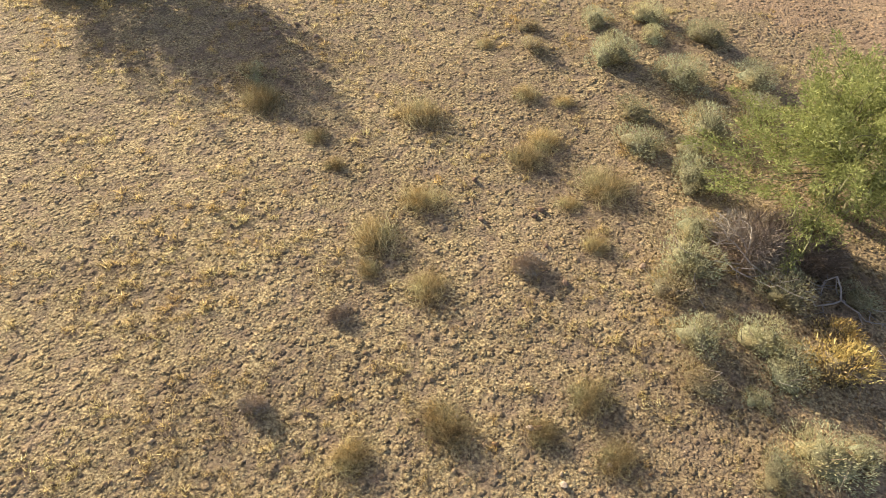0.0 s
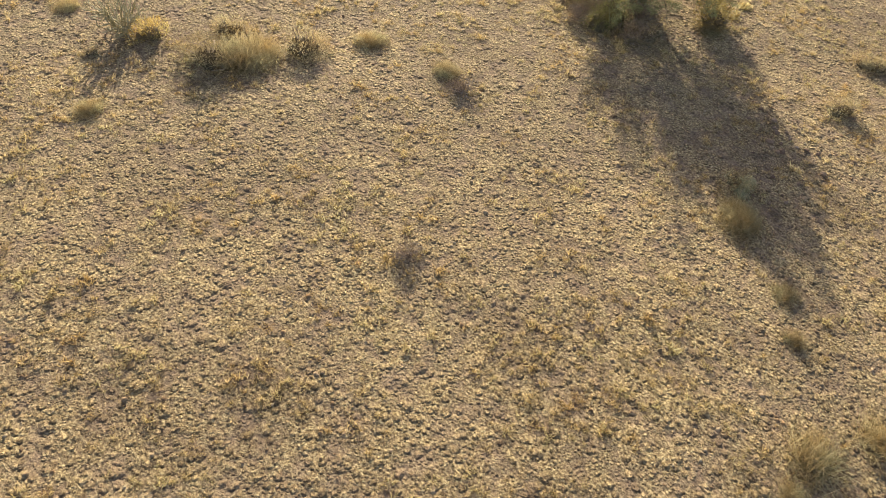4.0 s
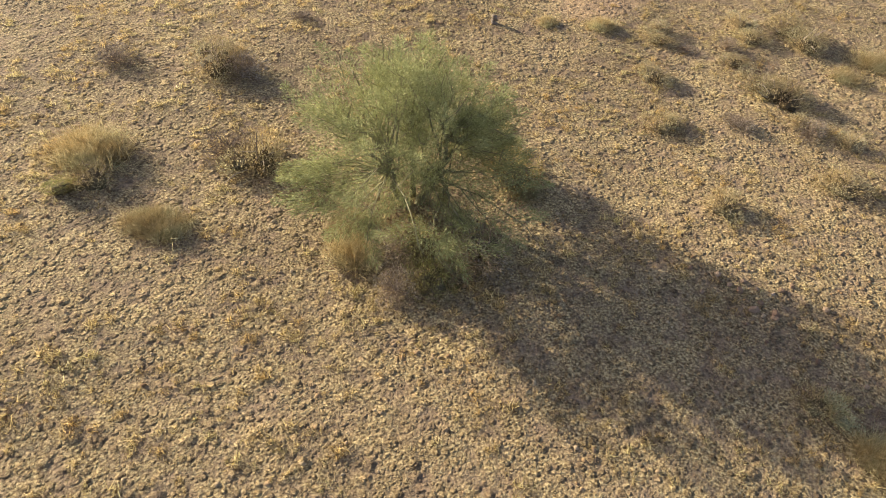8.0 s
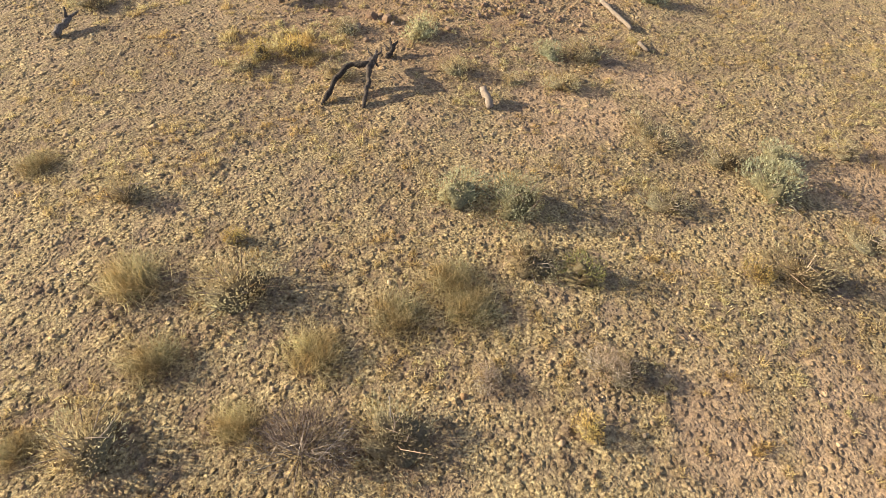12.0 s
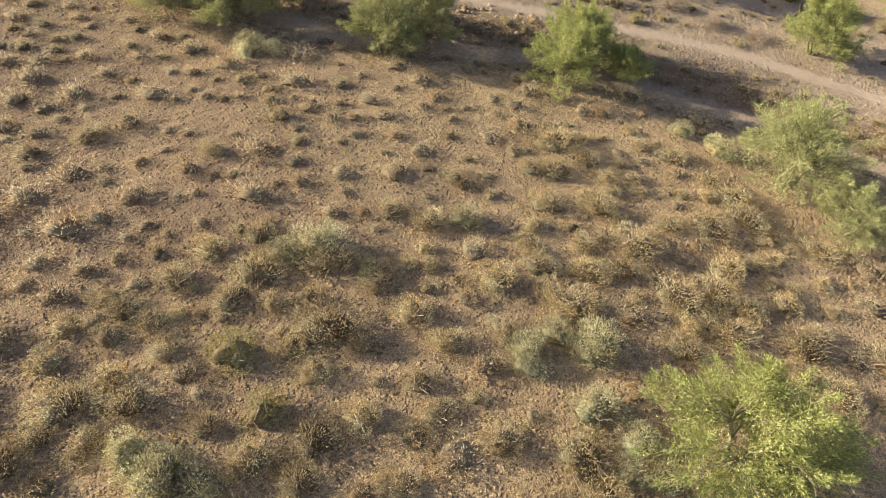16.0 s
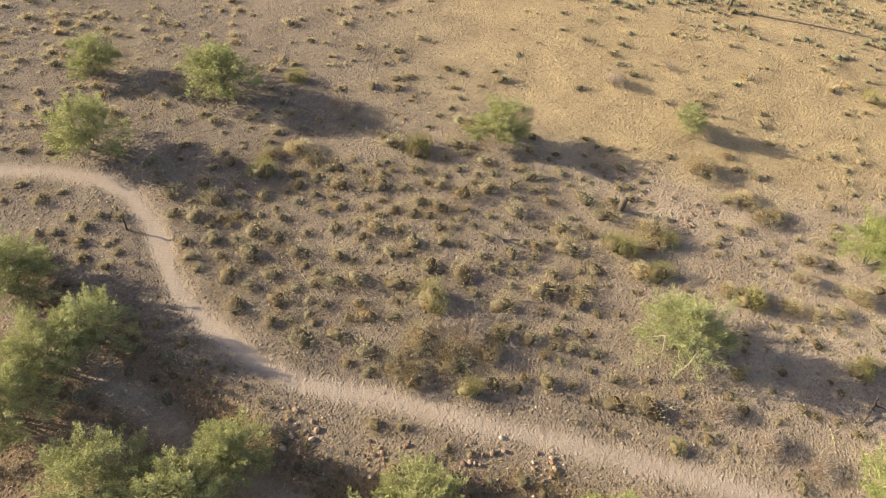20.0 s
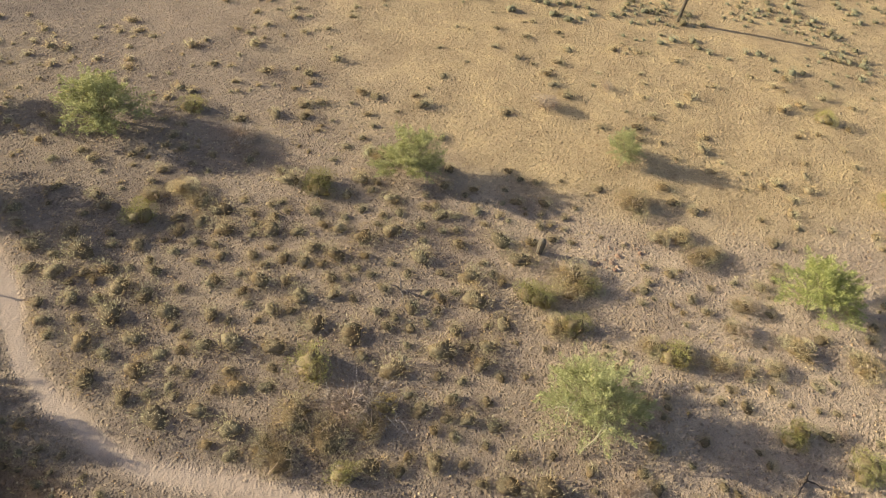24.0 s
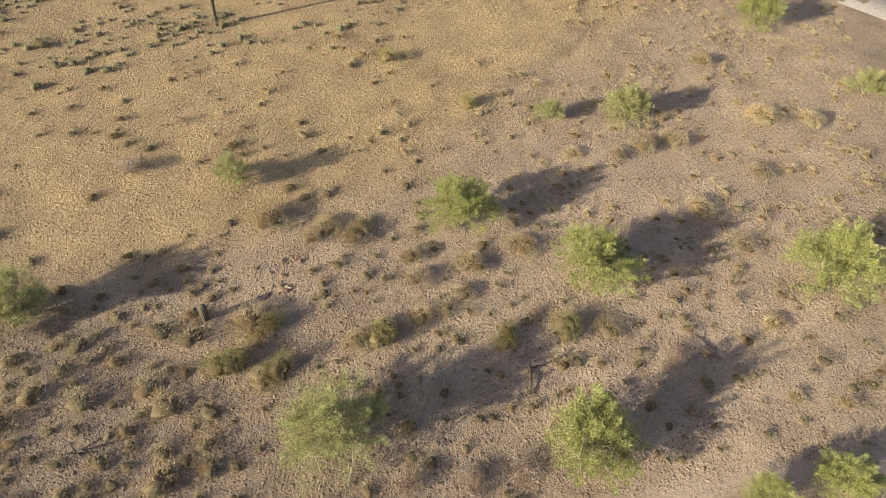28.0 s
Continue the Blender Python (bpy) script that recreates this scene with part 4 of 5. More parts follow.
wood_thing("fallen_branch", "forked dead branch arched over pale ground, casting a shadow", "branch", (-4.05, 35.5), [
    ([(0.02, 0.02, 0.36), (-0.28, 0.2, 0.37), (-0.52, 0.22, 0.3), (-0.8, 0.02, 0.2), (-1.05, -0.16, 0.09), (-1.25, -0.28, 0.0)], [0.065, 0.06, 0.062, 0.056, 0.05, 0.035]),
    ([(0.05, 0.06, 0.38), (-0.1, -0.12, 0.33), (-0.22, -0.3, 0.24), (-0.42, -0.54, 0.12), (-0.62, -0.77, 0.0)], [0.07, 0.062, 0.05, 0.046, 0.036]),
    ([(-0.02, -0.02, 0.36), (0.12, 0.14, 0.36), (0.27, 0.28, 0.26), (0.42, 0.46, 0.2), (0.55, 0.62, 0.25)], [0.072, 0.075, 0.066, 0.055, 0.02]),
    ([(0.3, 0.3, 0.26), (0.26, 0.46, 0.34), (0.3, 0.58, 0.4)], [0.035, 0.025, 0.009]), ([(0.42, 0.46, 0.2), (0.56, 0.46, 0.28), (0.62, 0.52, 0.36)], [0.032, 0.022, 0.008]),
    ([(0.12, 0.14, 0.36), (0.2, 0.1, 0.3), (0.22, 0.02, 0.26)], [0.04, 0.03, 0.012])], DARK_WOOD)
wood_thing("dead_root", "gnarled splintered root stub on pale soil", "wood", (-3.15, 36.15), [
    ([(-0.08, -0.04, 0.0), (0.05, 0.03, 0.1), (0.18, 0.12, 0.14), (0.3, 0.16, 0.22)], [0.055, 0.06, 0.05, 0.015]),
    ([(0.1, 0.06, 0.12), (0.14, 0.2, 0.2), (0.2, 0.3, 0.26)], [0.04, 0.03, 0.01]), ([(0.05, 0.03, 0.1), (0.0, 0.16, 0.16), (0.0, 0.26, 0.2)], [0.03, 0.02, 0.008])], DARK_WOOD)
wood_thing("log", "slender bleached log lying on stony soil", "log", (2.92, 35.17), [
    ([(0.2, 0.72, 0.07), (0.08, 0.3, 0.06), (-0.05, -0.2, 0.06), (-0.22, -0.7, 0.05)], [0.05, 0.06, 0.055, 0.05]),
    ([(0.08, 0.3, 0.06), (0.2, 0.2, 0.12)], [0.03, 0.012])], PALE_WOOD)
wood_thing("log", "short bleached stub of wood on reddish soil", "log", (2.35, 33.73), [([(0.05, 0.2, 0.05), (-0.05, -0.18, 0.05)], [0.04, 0.045])], PALE_WOOD)
wood_thing("wood_slab", "weathered slab of wood leaning on bare soil", "wood", (-2.41, 33.71), [([(0.08, 0.24, 0.17), (0, 0, 0.12), (-0.05, -0.2, 0.0)], [0.06, 0.085, 0.08])], PALE_WOOD)
wood_thing("tree_stump", "short brown stump standing in dry grass", "stump", (-6.58, 24.2), [([(0, 0, -0.04), (0.01, 0, 0.1), (0, 0.02, 0.2)], [0.085, 0.075, 0.07])], PALE_WOOD)
wood_thing("cactus_skeleton", "grey fallen cactus skeleton with splayed ribs on red soil", "cactus", (-3.86, 39.73), [
    ([(-0.25, -0.4, 0.1), (-0.1, -0.1, 0.22), (0.05, 0.15, 0.24), (0.2, 0.4, 0.16)], [0.06, 0.12, 0.12, 0.06]),
    ([(0.2, 0.4, 0.16), (0.38, 0.7, 0.25), (0.5, 0.95, 0.42)], [0.06, 0.05, 0.02]),
    ([(0.16, 0.34, 0.2), (0.24, 0.6, 0.34), (0.16, 0.85, 0.5)], [0.03, 0.02, 0.008])]
    + [([(-0.12 + 0.045 * k, -0.15 + 0.075 * k, 0.27), (0.06 + 0.05 * k, -0.2 + 0.06 * k, 0.33), (0.22 + 0.03 * k, -0.3 + 0.065 * k, 0.22), (0.3 + 0.02 * k, -0.38 + 0.07 * k, 0.02)], [0.022, 0.018, 0.016, 0.009]) for k in range(8)], GREY_WOOD)
wood_thing("cactus_skeleton", "broken pale cactus wood propped in grass", "cactus", (-8.6, 40.6), [
    ([(-0.25, -0.2, 0.05), (0, 0, 0.14), (0.2, 0.18, 0.2)], [0.07, 0.09, 0.05]), ([(0.1, 0.1, 0.16), (0.15, 0.25, 0.4)], [0.05, 0.02]), ([(0.2, 0.18, 0.2), (0.4, 0.15, 0.3)], [0.04, 0.015])], GREY_WOOD)
wood_thing("dead_stick", "thin pale stick lying in scrub", "stick", (-0.7, 47.69), [([(0.03, 0.45, 0.12), (0, 0, 0.08), (-0.04, -0.45, 0.03)], [0.015, 0.025, 0.025])], PALE_WOOD)
wood_thing("dead_ocotillo", "grey dead stalks fanned over gravelly scrub", "dead plant", (26.99, 79.16), [
    ([(0, 0, 0), (0.25, 0.5, 0.5), (0.3, 1.0, 0.75)], [0.06, 0.05, 0.02]), ([(0, 0, 0), (-0.2, -0.5, 0.25), (-0.5, -1.2, 0.1)], [0.06, 0.05, 0.02]),
    ([(0, 0, 0), (0.3, -0.5, 0.3), (0.6, -1.1, 0.15)], [0.05, 0.04, 0.02]), ([(0, 0, 0), (-0.35, 0.2, 0.5), (-0.7, 0.4, 0.6)], [0.05, 0.04, 0.02]), ([(0, 0, 0), (0.05, -0.4, 0.5), (0.0, -0.8, 0.7)], [0.05, 0.04, 0.02])], GREY_WOOD, 0.75)
wood_thing("dead_tree", "crooked bare dead trunk rising from pale ground", "dead tree", (37.47, 60.78), [
    ([(0, 0, -0.1), (0.05, 0.05, 0.5), (-0.15, 0.15, 0.95), (0.1, 0.3, 1.25)], [0.15, 0.13, 0.1, 0.05]), ([(0.02, 0, 0.1), (-0.6, -0.15, 0.25), (-1.3, -0.35, 0.1), (-2.0, -0.4, 0.05)], [0.1, 0.08, 0.06, 0.03]),
    ([(0, 0.05, 0.5), (0.45, -0.5, 0.5), (0.7, -1.1, 0.25)], [0.07, 0.05, 0.02])], DARK_WOOD, 0.7)
wood_thing("fallen_branch", "long thin dead branch on open pinkish ground", "branch", (41.74, 52.47), [
    ([(0.25, 1.0, 0.3), (0.05, 0.3, 0.25), (-0.1, -0.4, 0.2), (-0.3, -1.1, 0.05)], [0.02, 0.05, 0.05, 0.03]), ([(0.05, 0.3, 0.25), (0.6, 0.5, 0.35)], [0.03, 0.01]), ([(-0.1, -0.4, 0.2), (0.5, -0.7, 0.3)], [0.03, 0.01])], DARK_WOOD)
wood_thing("trail_post", "thin dark wooden post beside the dirt trail", "post", (8.82, 89.24), [([(0, 0, -0.1), (0, 0, 0.45), (-0.02, 0.01, 0.85)], [0.06, 0.055, 0.05])], DARK_WOOD)


def tangle(seed, count, reach):
    """Crooked forking limbs that spread from one foot and sag towards the ground."""
    rng = np.random.RandomState(seed)
    limbs = []
    for k in range(count):
        turn = 2 * math.pi * (k + rng.uniform(-0.3, 0.3)) / count
        todo = [(np.array([0, 0, 0.05]), np.array([math.cos(turn), math.sin(turn), rng.uniform(0.3, 1.0)]), 0.017, 0)]
        while todo:
            at, way, thick, depth = todo.pop()
            line = [at]
            for _ in range(3):
                way = unit(way + rng.normal(0, 0.28, 3) - (0, 0, 0.14))
                line.append(line[-1] + way * reach * rng.uniform(0.12, 0.2))
                line[-1][2] = max(0.03, line[-1][2])
            limbs.append((line, [thick, thick * 0.85, thick * 0.7, thick * 0.5]))
            if depth < 2:
                todo += [(line[k], way + rng.normal(0, 0.6, 3) + (0, 0, 0.2), thick * 0.62, depth + 1) for k in (2, 3)]
    return limbs


wood_thing("dead_limbs", "bleached limbs of a dead bush lying in dense scrub", "dead wood", (22.47, 74.01), tangle(3, 5, 1.7), PALE_LIMB)
for k, (px, py) in enumerate(((5.5, 7.4), (6.6, 7.0), (4.9, 7.7))):
    wood_thing("dead_limbs", "bare grey limbs tangled under the green tree", "dead wood", (px, py), tangle(10 + k, 4, 1.15), PALE_LIMB)


def saguaro(x, y, tall, wide, label):
    """A ribbed column cactus with a rounded crown."""
    rings, ribs = 22, 13
    points = []
    for i in range(rings + 1):
        t = i / rings
        r = wide * (0.78 + 0.22 * math.sin(min(1, t * 1.6) * math.pi / 2)) * math.sqrt(max(0.003, 1 - max(0, (t - 0.86) / 0.14) ** 2))
        for j in range(ribs * 4):
            a = 2 * math.pi * j / (ribs * 4)
            q = r * (1 + 0.09 * math.cos(ribs * a))
            points.append((q * math.cos(a) + 0.02 * tall * t * t, q * math.sin(a), tall * t - 0.05))
    m = ribs * 4
    faces = [(i * m + j, i * m + (j + 1) % m, (i + 1) * m + (j + 1) % m, (i + 1) * m + j) for i in range(rings) for j in range(m)]
    root = tagged(new("saguaro_cactus"), label, "cactus")
    part_mesh("stem", mesh_from("stem", points, faces, CACTUS), root)
    root.matrix_world = pose(x, y, height(x, y), 0, 0, 40)


saguaro(35.4, 77.72, 1.15, 0.2, "young ribbed saguaro column standing at the edge of the plain")
saguaro(63.09, 92.54, 4.8, 0.15, "tall slender saguaro trunk beyond the gravel plain")


def cholla(x, y, reach):
    """A tangled staghorn cholla: thin jointed branches that fork and turn up at their ends."""
    rng = np.random.RandomState(77)
    root = tagged(new("cholla_cactus"), "tangled pale-spined staghorn cholla cactus over golden dry grass", "cactus")
    for k in range(10):
        turn = 2 * math.pi * k / 10 + rng.uniform(-0.25, 0.25)
        pieces, open_ends = [], [(np.zeros(3), np.array([math.cos(turn), math.sin(turn), rng.uniform(0.35, 1.3)]), 0.019, 0)]
        while open_ends:
            at, way, thick, depth = open_ends.pop()
            way = unit(way + rng.normal(0, 0.22, 3) + (0, 0, 0.12))
            mid = at + way * reach * rng.uniform(0.12, 0.2)
            end = mid + unit(way + rng.normal(0, 0.3, 3) + (0, 0, 0.2)) * reach * rng.uniform(0.1, 0.18)
            pieces.append(tube([at, mid, end], [thick, thick * 0.9, thick * 0.7], 5))
            if depth < 3:
                for _ in range(2 if depth else 3):
                    open_ends.append((end if rng.rand() < 0.6 else mid, way + rng.normal(0, 0.55, 3), max(0.009, thick * 0.85), depth + 1))
        p, f = joined(pieces)
        p[:, 2] = np.maximum(p[:, 2], 0.0)
        part_mesh("branch", mesh_from("branch", p, f, CHOLLA_SPINE), root)
    root.matrix_world = pose(x, y, height(x, y))


CHOLLA_SPINE = varied("cream_cholla_spine", [(0, (0.34, 0.30, 0.17)), (1, (0.50, 0.45, 0.28))], island=False, scale=25, spread=0.4)
cholla(-16.81, 6.95, 0.8)


# ---- rocks large enough to tell apart ----
def rock_mesh(seed):
    rng = np.random.RandomState(seed)
    bm = bmesh.new()
    bmesh.ops.create_icosphere(bm, subdivisions=1, radius=1)
    for v in bm.verts:
        v.co = Vector([c * s for c, s in zip(v.co, (1.0, 0.8, 0.62))]) * rng.uniform(0.72, 1.12)
    me = bpy.data.meshes.new("rock")
    bm.to_mesh(me)
    bm.free()
    me.materials.append(ROCK)
    return me


ROCK = varied("desert_rock", [(0, (0.16, 0.10, 0.068)), (0.5, (0.23, 0.155, 0.104)), (0.9, (0.30, 0.22, 0.155)), (1, (0.38, 0.31, 0.24))], 0.9, island=False, scale=4)
ROCKS = [rock_mesh(s) for s in range(8)]
rock_rng = np.random.RandomState(21)
# middle, reach along x and y, how many, size
ROCK_SPOTS = [(-4.5, 14.9, 0.9, 0.6, 14, 0.077), (-3.9, 13.6, 1.2, 1.0, 12, 0.063), (-0.14, 36.93, 2.2, 0.7, 46, 0.075), (0.4, 38.0, 2.4, 0.7, 38, 0.066), (-2.2, 39.2, 1.6, 0.8, 20, 0.06), (1.33, 35.61, 1.2, 0.6, 18, 0.070), (-2.64, 37.84, 0.5, 0.3, 4, 0.140),
              (1, 3.9, 2.0, 0.7, 10, 0.056), (1.8, 8, 1.6, 1.4, 12, 0.063), (12.05, 73.93, 1.3, 0.9, 17, 0.136), (15, 71.39, 1.5, 0.7, 18, 0.136), (17.97, 69.05, 1.6, 0.6, 18, 0.136), (20.75, 66.82, 1.4, 0.6, 13, 0.124),
              (39.35, 75.29, 1.5, 0.9, 18, 0.136), (46.22, 61, 4, 5, 16, 0.099), (39.79, 55.62, 4, 4, 10, 0.105)]
for cx, cy, ax, ay, count, size in ROCK_SPOTS:
    for k in range(count):
        rx, ry = cx + ax * rock_rng.normal() * 0.6, cy + ay * rock_rng.normal() * 0.6
        s = size * rock_rng.uniform(0.5, 1.5)
        ob = tagged(new("rock", ROCKS[rock_rng.randint(8)]), "angular brown desert rock half sunk in soil" if s < 0.2 else "larger pale angular rock on the stony bank", "rock", group="loose desert rocks")
        ob.matrix_world = pose(rx, ry, height(rx, ry) + 0.15 * s, *rock_rng.uniform(-25, 25, 2), rock_rng.uniform(0, 360)) @ Matrix.Scale(s, 4)

# a paved road far behind the plain
road_mesh = mesh_from("road", [(85.29, 31.76, 0.02), (91.66, 25.25, 0.02), (114.18, 66.9, 0.02), (106.65, 71.53, 0.02), (85.29, 31.76, -0.1), (91.66, 25.25, -0.1), (114.18, 66.9, -0.1), (106.65, 71.53, -0.1)], [(0, 1, 2, 3), (0, 4, 5, 1), (1, 5, 6, 2), (2, 6, 7, 3), (3, 7, 4, 0)], TAR)
tagged(new("road", road_mesh), "pale grey paved road at the edge of the desert", "road", kind="structure")


# ---- loose stones, tufts and low scrub too many to count ----
SCRUB_FIELD = [(10.8, 91.5), (15, 92.5), (21, 90), (25.5, 90.4), (29, 88), (31.9, 84), (34.5, 79.5), (34.2, 75.9), (30, 73.9), (29, 70.9), (27.5, 66), (19, 71.5), (13, 77), (11, 84)]


def within(x, y, corners):
    """1 inside a closed outline, 0 outside."""
    odd = np.zeros(np.shape(x), bool)
    for (ax, ay), (bx, by) in zip(corners, corners[1:] + corners[:1]):
        if ay != by:
            odd ^= ((ay > y) != (by > y)) & (x < (bx - ax) * (y - ay) / (by - ay) + ax)
    return odd


def clear_of(x, y, gap):
    """Which places keep away from the plants that stand by themselves."""
    keep = np.ones(len(x), bool)
    for px, py, r in planted:
        keep &= np.hypot(x - px, y - py) > r * gap
    return keep


def stone_field(x, y, size, rng):
    """Points and quads of one rough, half-sunk stone at every place."""
    n = len(x)
    around = rng.uniform(0, 6.28, (n, 1)) + 2 * np.pi * (np.arange(4) + rng.uniform(-0.3, 0.3, (n, 4))) / 4
    foot = np.stack([np.cos(around), np.sin(around), np.full((n, 4), -0.25)], -1) * rng.uniform(0.75, 1.1, (n, 4, 1))
    top = foot * rng.uniform(0.3, 0.85, (n, 4, 1)) * (1, 1, 0) + rng.normal(0, 0.12, (n, 1, 3)) * (1, 1, 0)
    top[:, :, 2] = rng.uniform(0.2, 0.5, (n, 4))
    p = np.concatenate([foot, top], 1)
    stretch = rng.uniform(0.65, 1.2, (n, 1, 3))
    p = p * stretch * (np.asarray(size) / 2)[:, None, None]
    p += np.stack([x, y, relief(x, y)], -1)[:, None]
    faces = np.array([(0, 1, 5, 4), (1, 2, 6, 5), (2, 3, 7, 6), (3, 0, 4, 7), (4, 5, 6, 7)])
    return p.reshape(-1, 3), (faces[None] + 8 * np.arange(n)[:, None, None]).reshape(-1, 4)


def tuft_field(x, y, size, blades, rng):
    """Points and quads of small grass tufts."""
    n = len(x) * blades
    at = np.repeat(np.stack([x, y, relief(x, y) - 0.005], -1), blades, axis=0)
    s = np.repeat(size, blades)
    at[:, :2] += rng.normal(0, 0.28, (n, 2)) * s[:, None]
    a, lean = rng.uniform(0, 2 * np.pi, n), rng.uniform(0.15, 1.25, n)
    way = np.stack([np.cos(a) * np.sin(lean), np.sin(a) * np.sin(lean), np.cos(lean)], -1) * (s * rng.uniform(0.5, 1.0, n))[:, None]
    return strips(at, way, s * rng.uniform(0.04, 0.085, n), rng, 0.12)


ROUTE = [(0, 9), (-9, 9), (-10, 19), (-4, 27), (-1, 38), (3, 48), (8, 58)]


def spread(rng, low, high, per_metre):
    n = int((high[0] - low[0]) * (high[1] - low[1]) * per_metre)
    return rng.uniform(low[0], high[0], n), rng.uniform(low[1], high[1], n)


def stuff(name, label, category, p, f, material):
    return tagged(new(name, mesh_from(name, p, f, material)), label, category, kind="stuff")


rng = np.random.RandomState(5)
THICK_SPOTS = [(-5.1, 37.6, 1.3), (-4.3, 37.3, 0.9), (-10.0, 27.2, 0.9), (-8.6, 26.6, 0.7), (-4.15, 25.6, 0.35), (-7.9, 19.2, 0.9), (-9.0, 15.6, 0.8)]
# near stretch: fine stones and dry grass
x, y = spread(rng, (-24, -2), (16, 56), 32)
keep = line_distance(x, y, ROUTE) < 11.5
x, y = x[keep], y[keep]
stony = 0.25 + 0.75 * smooth(field(x, y, 1.3, 2) + 0.5 * (field(x, y, 5, 0) - 0.5), 0.3, 0.7)
keep = rng.rand(len(x)) < stony * (1 - 0.8 * bare(x, y)) * (1 - 0.6 * straw_cover(x, y) * (y < 14))
x, y = x[keep], y[keep]
size = 0.03 + 0.10 * rng.rand(len(x)) ** 2.2
stuff("gravel", "loose brown and buff gravel lying on dry soil", "gravel", *stone_field(x, y, size, rng), STONE)

pieces = []
for per_metre, low, more, blades, a, b in ((62, 0.04, 0.05, 7, 0.38, 0.54), (17, 0.08, 0.11, 24, 0.43, 0.58)):
    x, y = spread(rng, (-24, -2), (16, 56), per_metre)
    keep = line_distance(x, y, ROUTE) < 11.5
    x, y = x[keep], y[keep]
    grown = straw_cover(x, y) * smooth(0.35 * field(x, y, 0.6, 7) + 0.45 * field(x, y, 1.5, 6) + 0.2 * field(x, y, 0.33, 5), a, b) + 0.03
    for cx, cy, c in THICK_SPOTS:
        grown = np.maximum(grown, 1.2 * (1 - smooth(np.hypot(x - cx, y - cy), 0.5 * c, c)))
    keep = rng.rand(len(x)) < grown * (1 - bare(x, y))
    x, y = x[keep], y[keep]
    pieces.append(tuft_field(x, y, low + more * rng.rand(len(x)) ** 2, blades, rng))
for cx, cy, c in THICK_SPOTS:
    n = int(26 * c * c)
    turn, out = rng.uniform(0, 6.28, n), c * rng.uniform(0, 1, n) ** 0.6
    pieces.append(tuft_field(cx + out * np.cos(turn), cy + out * np.sin(turn), rng.uniform(0.13, 0.24, n), 42, rng))
stuff("dry_grass", "short straw-coloured dry grass tufts over stony soil", "grass", *joined(pieces), DRY_GRASS)

# far stretch: coarser stones
x, y = spread(rng, (-10, 46), (74, 112), 9)
keep = (line_distance(x, y, ROUTE) > 10) & (rng.rand(len(x)) < 0.35 + 0.65 * field(x, y, 2.2, 3)) & (rng.rand(len(x)) > 0.95 * (line_distance(x, y, TRAIL) < 0.7))
x, y = x[keep], y[keep]
size = 0.07 + 0.13 * rng.rand(len(x)) ** 2.0
stuff("gravel", "coarse brown stones strewn over the gravel plain", "gravel", *stone_field(x, y, size, rng), FIELD_STONE)

x, y = spread(rng, (-14, 50), (70, 118), 3.2)
keep = (line_distance(x, y, ROUTE) > 10) & (rng.rand(len(x)) < np.maximum(0.7 * smooth(field(x, y, 3.5, 6), 0.58, 0.78) * (1 - plain(x, y)), np.max([1 - smooth(np.hypot(x - a, y - b), 0.6 * c, c) for a, b, c in YELLOW_SPOTS], axis=0))) & (line_distance(x, y, TRAIL) > 1.1)
x, y = x[keep], y[keep]
extra_x, extra_y = spread(rng, (2, 50), (34, 96), 9)
gap = line_distance(extra_x, extra_y, WASH)
keep = (rng.rand(len(extra_x)) < smooth(gap, 0.8, 1.5) * (1 - smooth(gap, 2.2, 4.0)) * smooth(field(extra_x, extra_y, 1.6, 2), 0.35, 0.6)) & (line_distance(extra_x, extra_y, TRAIL) > 0.95)
x, y = np.concatenate([x, extra_x[keep]]), np.concatenate([y, extra_y[keep]])
size = 0.12 + 0.2 * rng.rand(len(x)) ** 1.5
stuff("dry_grass", "patches of pale dry grass between desert shrubs", "grass", *tuft_field(x, y, size, 9, rng), DRY_GRASS)

def before_wash(x, y):
    return within(x, y, [(-40, 40)] + WASH[::-1] + [(-40, 140)]) | (y < 62) & (x < 18)


# low scrub: evenly spaced over the flats on both sides of the wash, sparse on the plain
x, y = spread(rng, (-16, 40), (98, 122), 3.2)
flat = plain(x, y)
wash = line_distance(x, y, WASH)
wobble = 3.5 * (field(x, y, 4, 6) - 0.5)
thick = within(x + wobble, y - wobble, SCRUB_FIELD)
before = before_wash(x, y)
dense = np.where(thick, 0.75 + 0.9 * field(x, y, 4, 1), np.where(before, 0.95 - 0.55 * smooth(y + 0.3 * x, 54, 62), 0.16 + 0.3 * smooth(field(x, y, 5, 4), 0.5, 0.75)))
dense = dense * smooth(y + 0.1 * x, 42, 50) * (1 - flat) + (0.035 + 0.15 * (1 - smooth(x - 0.25 * (y - 90), 22, 36)) + 0.10 * smooth(x + 0.9 * y, 112, 138) * smooth(field(x, y, 3, 6), 0.4, 0.7)) * flat * (field(x, y, 7, 5) > 0.3) + 0.5 * flat * smooth(x + 0.9 * y, 138, 149) * smooth(field(x, y, 4, 2), 0.3, 0.7)
dense = dense + 0.8 * (1 - flat) * ((wash > 0.9) & (wash < 2.6))
keep = (rng.rand(len(x)) < dense) & (line_distance(x, y, TRAIL) > 1.1) & (wash > 0.8)
x, y = x[keep], y[keep]
keep = clear_of(x, y, 1.25)
x, y = x[keep], y[keep]
r = 0.40 + 0.75 * rng.rand(len(x)) ** 1.4
r *= (1 + 0.15 * plain(x, y) * (x + 0.9 * y < 142)) * np.where(within(x, y, SCRUB_FIELD), 1.25, np.where(before_wash(x, y), 1.05, np.where(y + 0.3 * x > 60, 0.72, 0.85)))
chosen = []
cells = {}
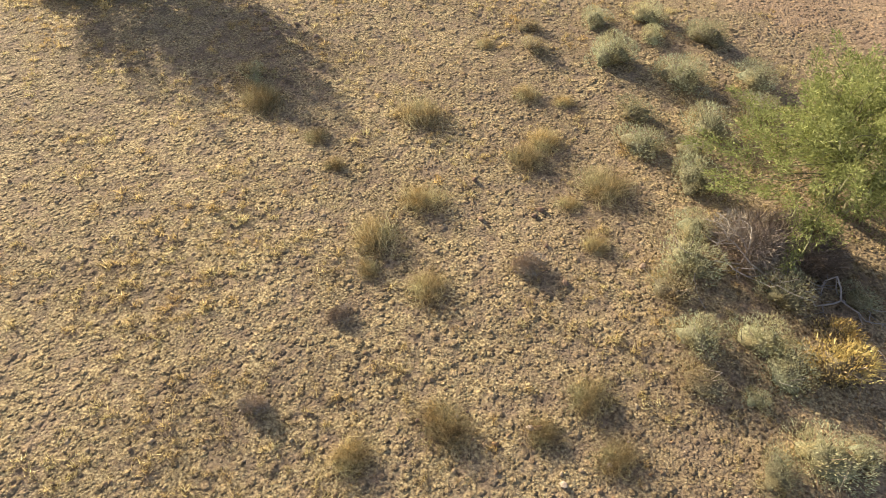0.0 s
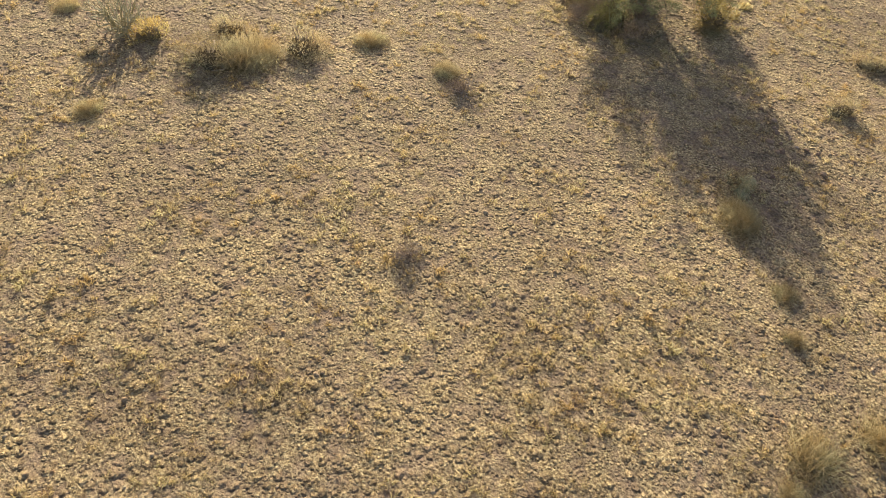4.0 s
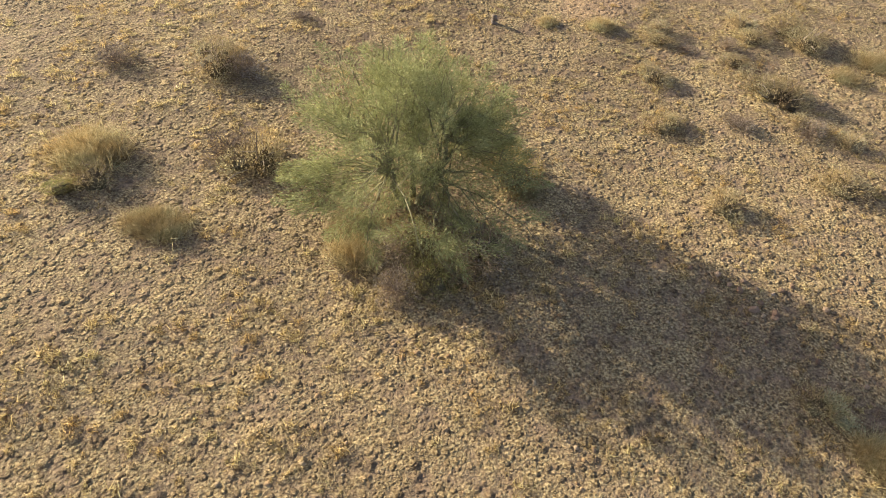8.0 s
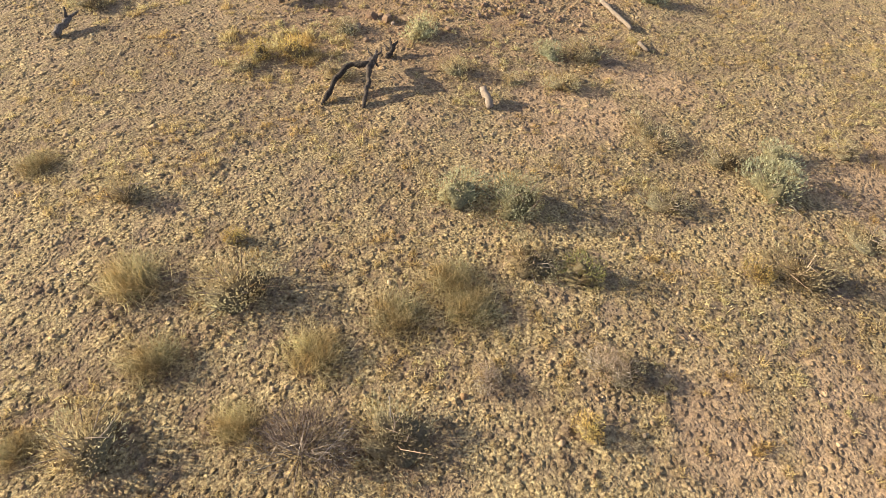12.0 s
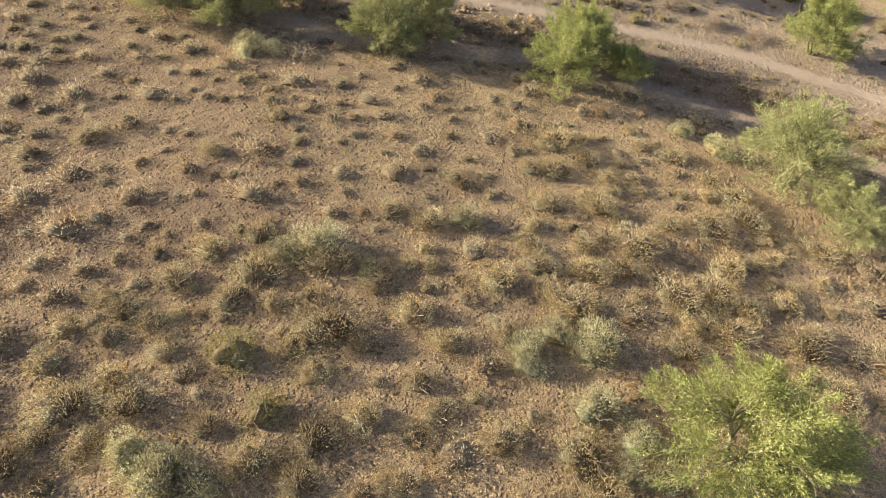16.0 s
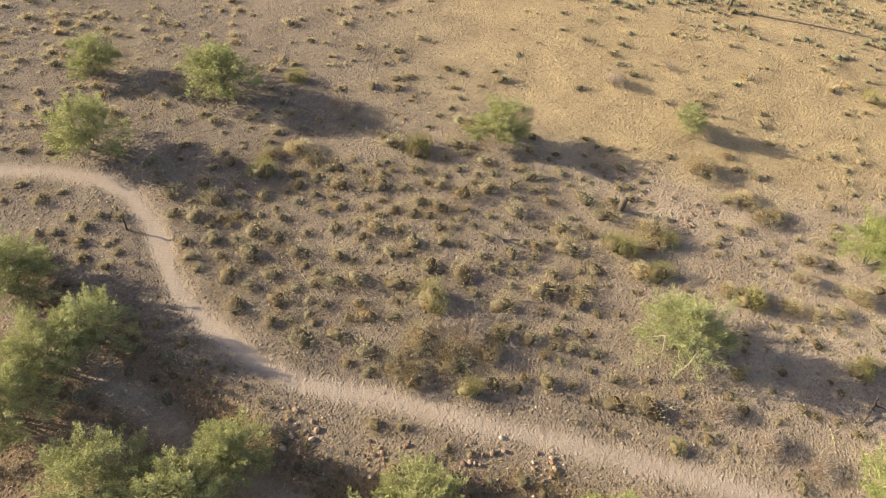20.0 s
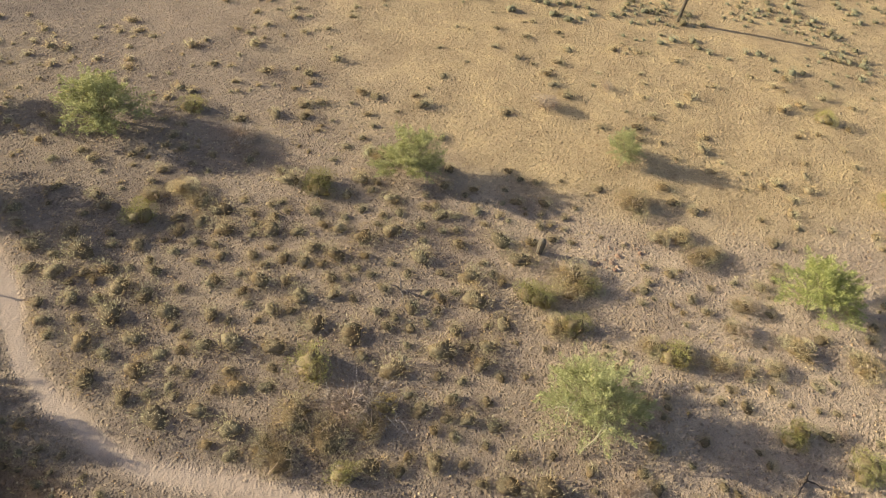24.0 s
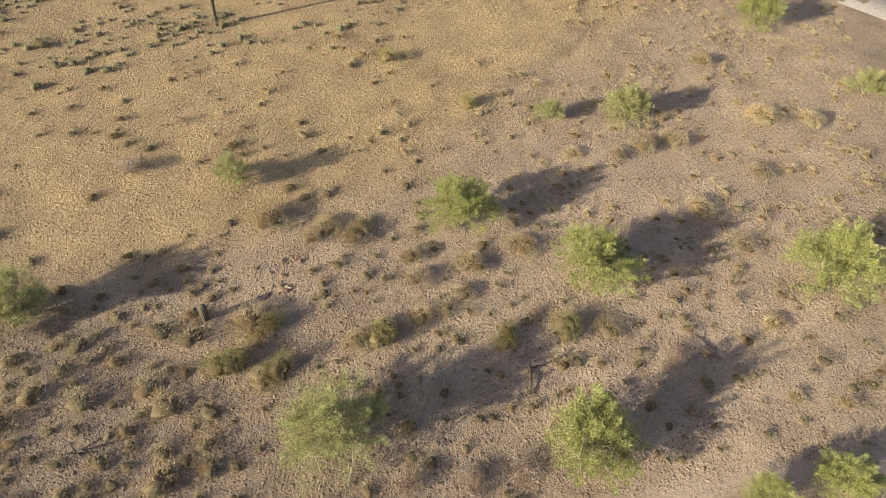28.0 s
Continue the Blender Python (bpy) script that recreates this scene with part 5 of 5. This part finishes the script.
for i in range(len(x)):
    c = (int(x[i] // 1.5), int(y[i] // 1.5))
    if all(math.hypot(x[i] - x[j], y[i] - y[j]) > 0.60 * (r[i] + r[j]) for a in (-1, 0, 1) for b in (-1, 0, 1) for j in cells.get((c[0] + a, c[1] + b), ())):
        cells.setdefault(c, []).append(i)
        chosen.append(i)
chosen = np.array(chosen)
# those in the stretch before the wash and round the field by the trail stand as things
close = [i for i in chosen if y[i] < 58 and x[i] < 20][:140]
plant("OLIVE", [(float(x[i]), float(y[i]), float(r[i])) for i in close], 1.0)
rest = np.array(sorted(set(chosen.tolist()) - set(close)))


def scrub_mass(name, places, kind, label, count):
    """Many low shrubs as one mesh, each turned and sized by itself."""
    masters = [leafy(np.random.RandomState(900 + k), kind, count, 9, 3) for k in range(6)]
    pieces = []
    for i in places:
        (q, f, _), a = masters[rng.randint(6)], rng.uniform(0, 6.28)
        turn = np.array([[math.cos(a), -math.sin(a), 0], [math.sin(a), math.cos(a), 0], [0, 0, 1]])
        pieces.append(((q @ turn.T) * r[i] * (1, 1, rng.uniform(0.75, 1.15)) + (x[i], y[i], height(x[i], y[i]) - 0.01), f))
    p, f = joined(pieces)
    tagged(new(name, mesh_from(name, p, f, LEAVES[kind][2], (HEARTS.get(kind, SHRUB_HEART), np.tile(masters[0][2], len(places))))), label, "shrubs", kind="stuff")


far_side = x[rest] + 0.9 * y[rest] > 139
outer = ~far_side & ((x[rest] > 50) | (y[rest] > 98))
near_side = before_wash(x[rest], y[rest]) & ~outer & (rng.rand(len(rest)) < 0.8)
scrub_mass("dry_scrub", rest[near_side], "DRY", "low brownish half-dry scrub dotted over reddish stony soil", 600)
scrub_mass("low_scrub", rest[~far_side & ~outer & ~near_side], "OLIVE", "low grey-olive scrub dotted over gravelly desert flats", 430)
scrub_mass("low_scrub", rest[outer], "OLIVE", "sparse small scrub scattered over the open gravel plain", 210)
if far_side.any():
    scrub_mass("sage_scrub", rest[far_side], "SAGE", "pale sage-green scrub thickening beyond the gravel plain", 130)
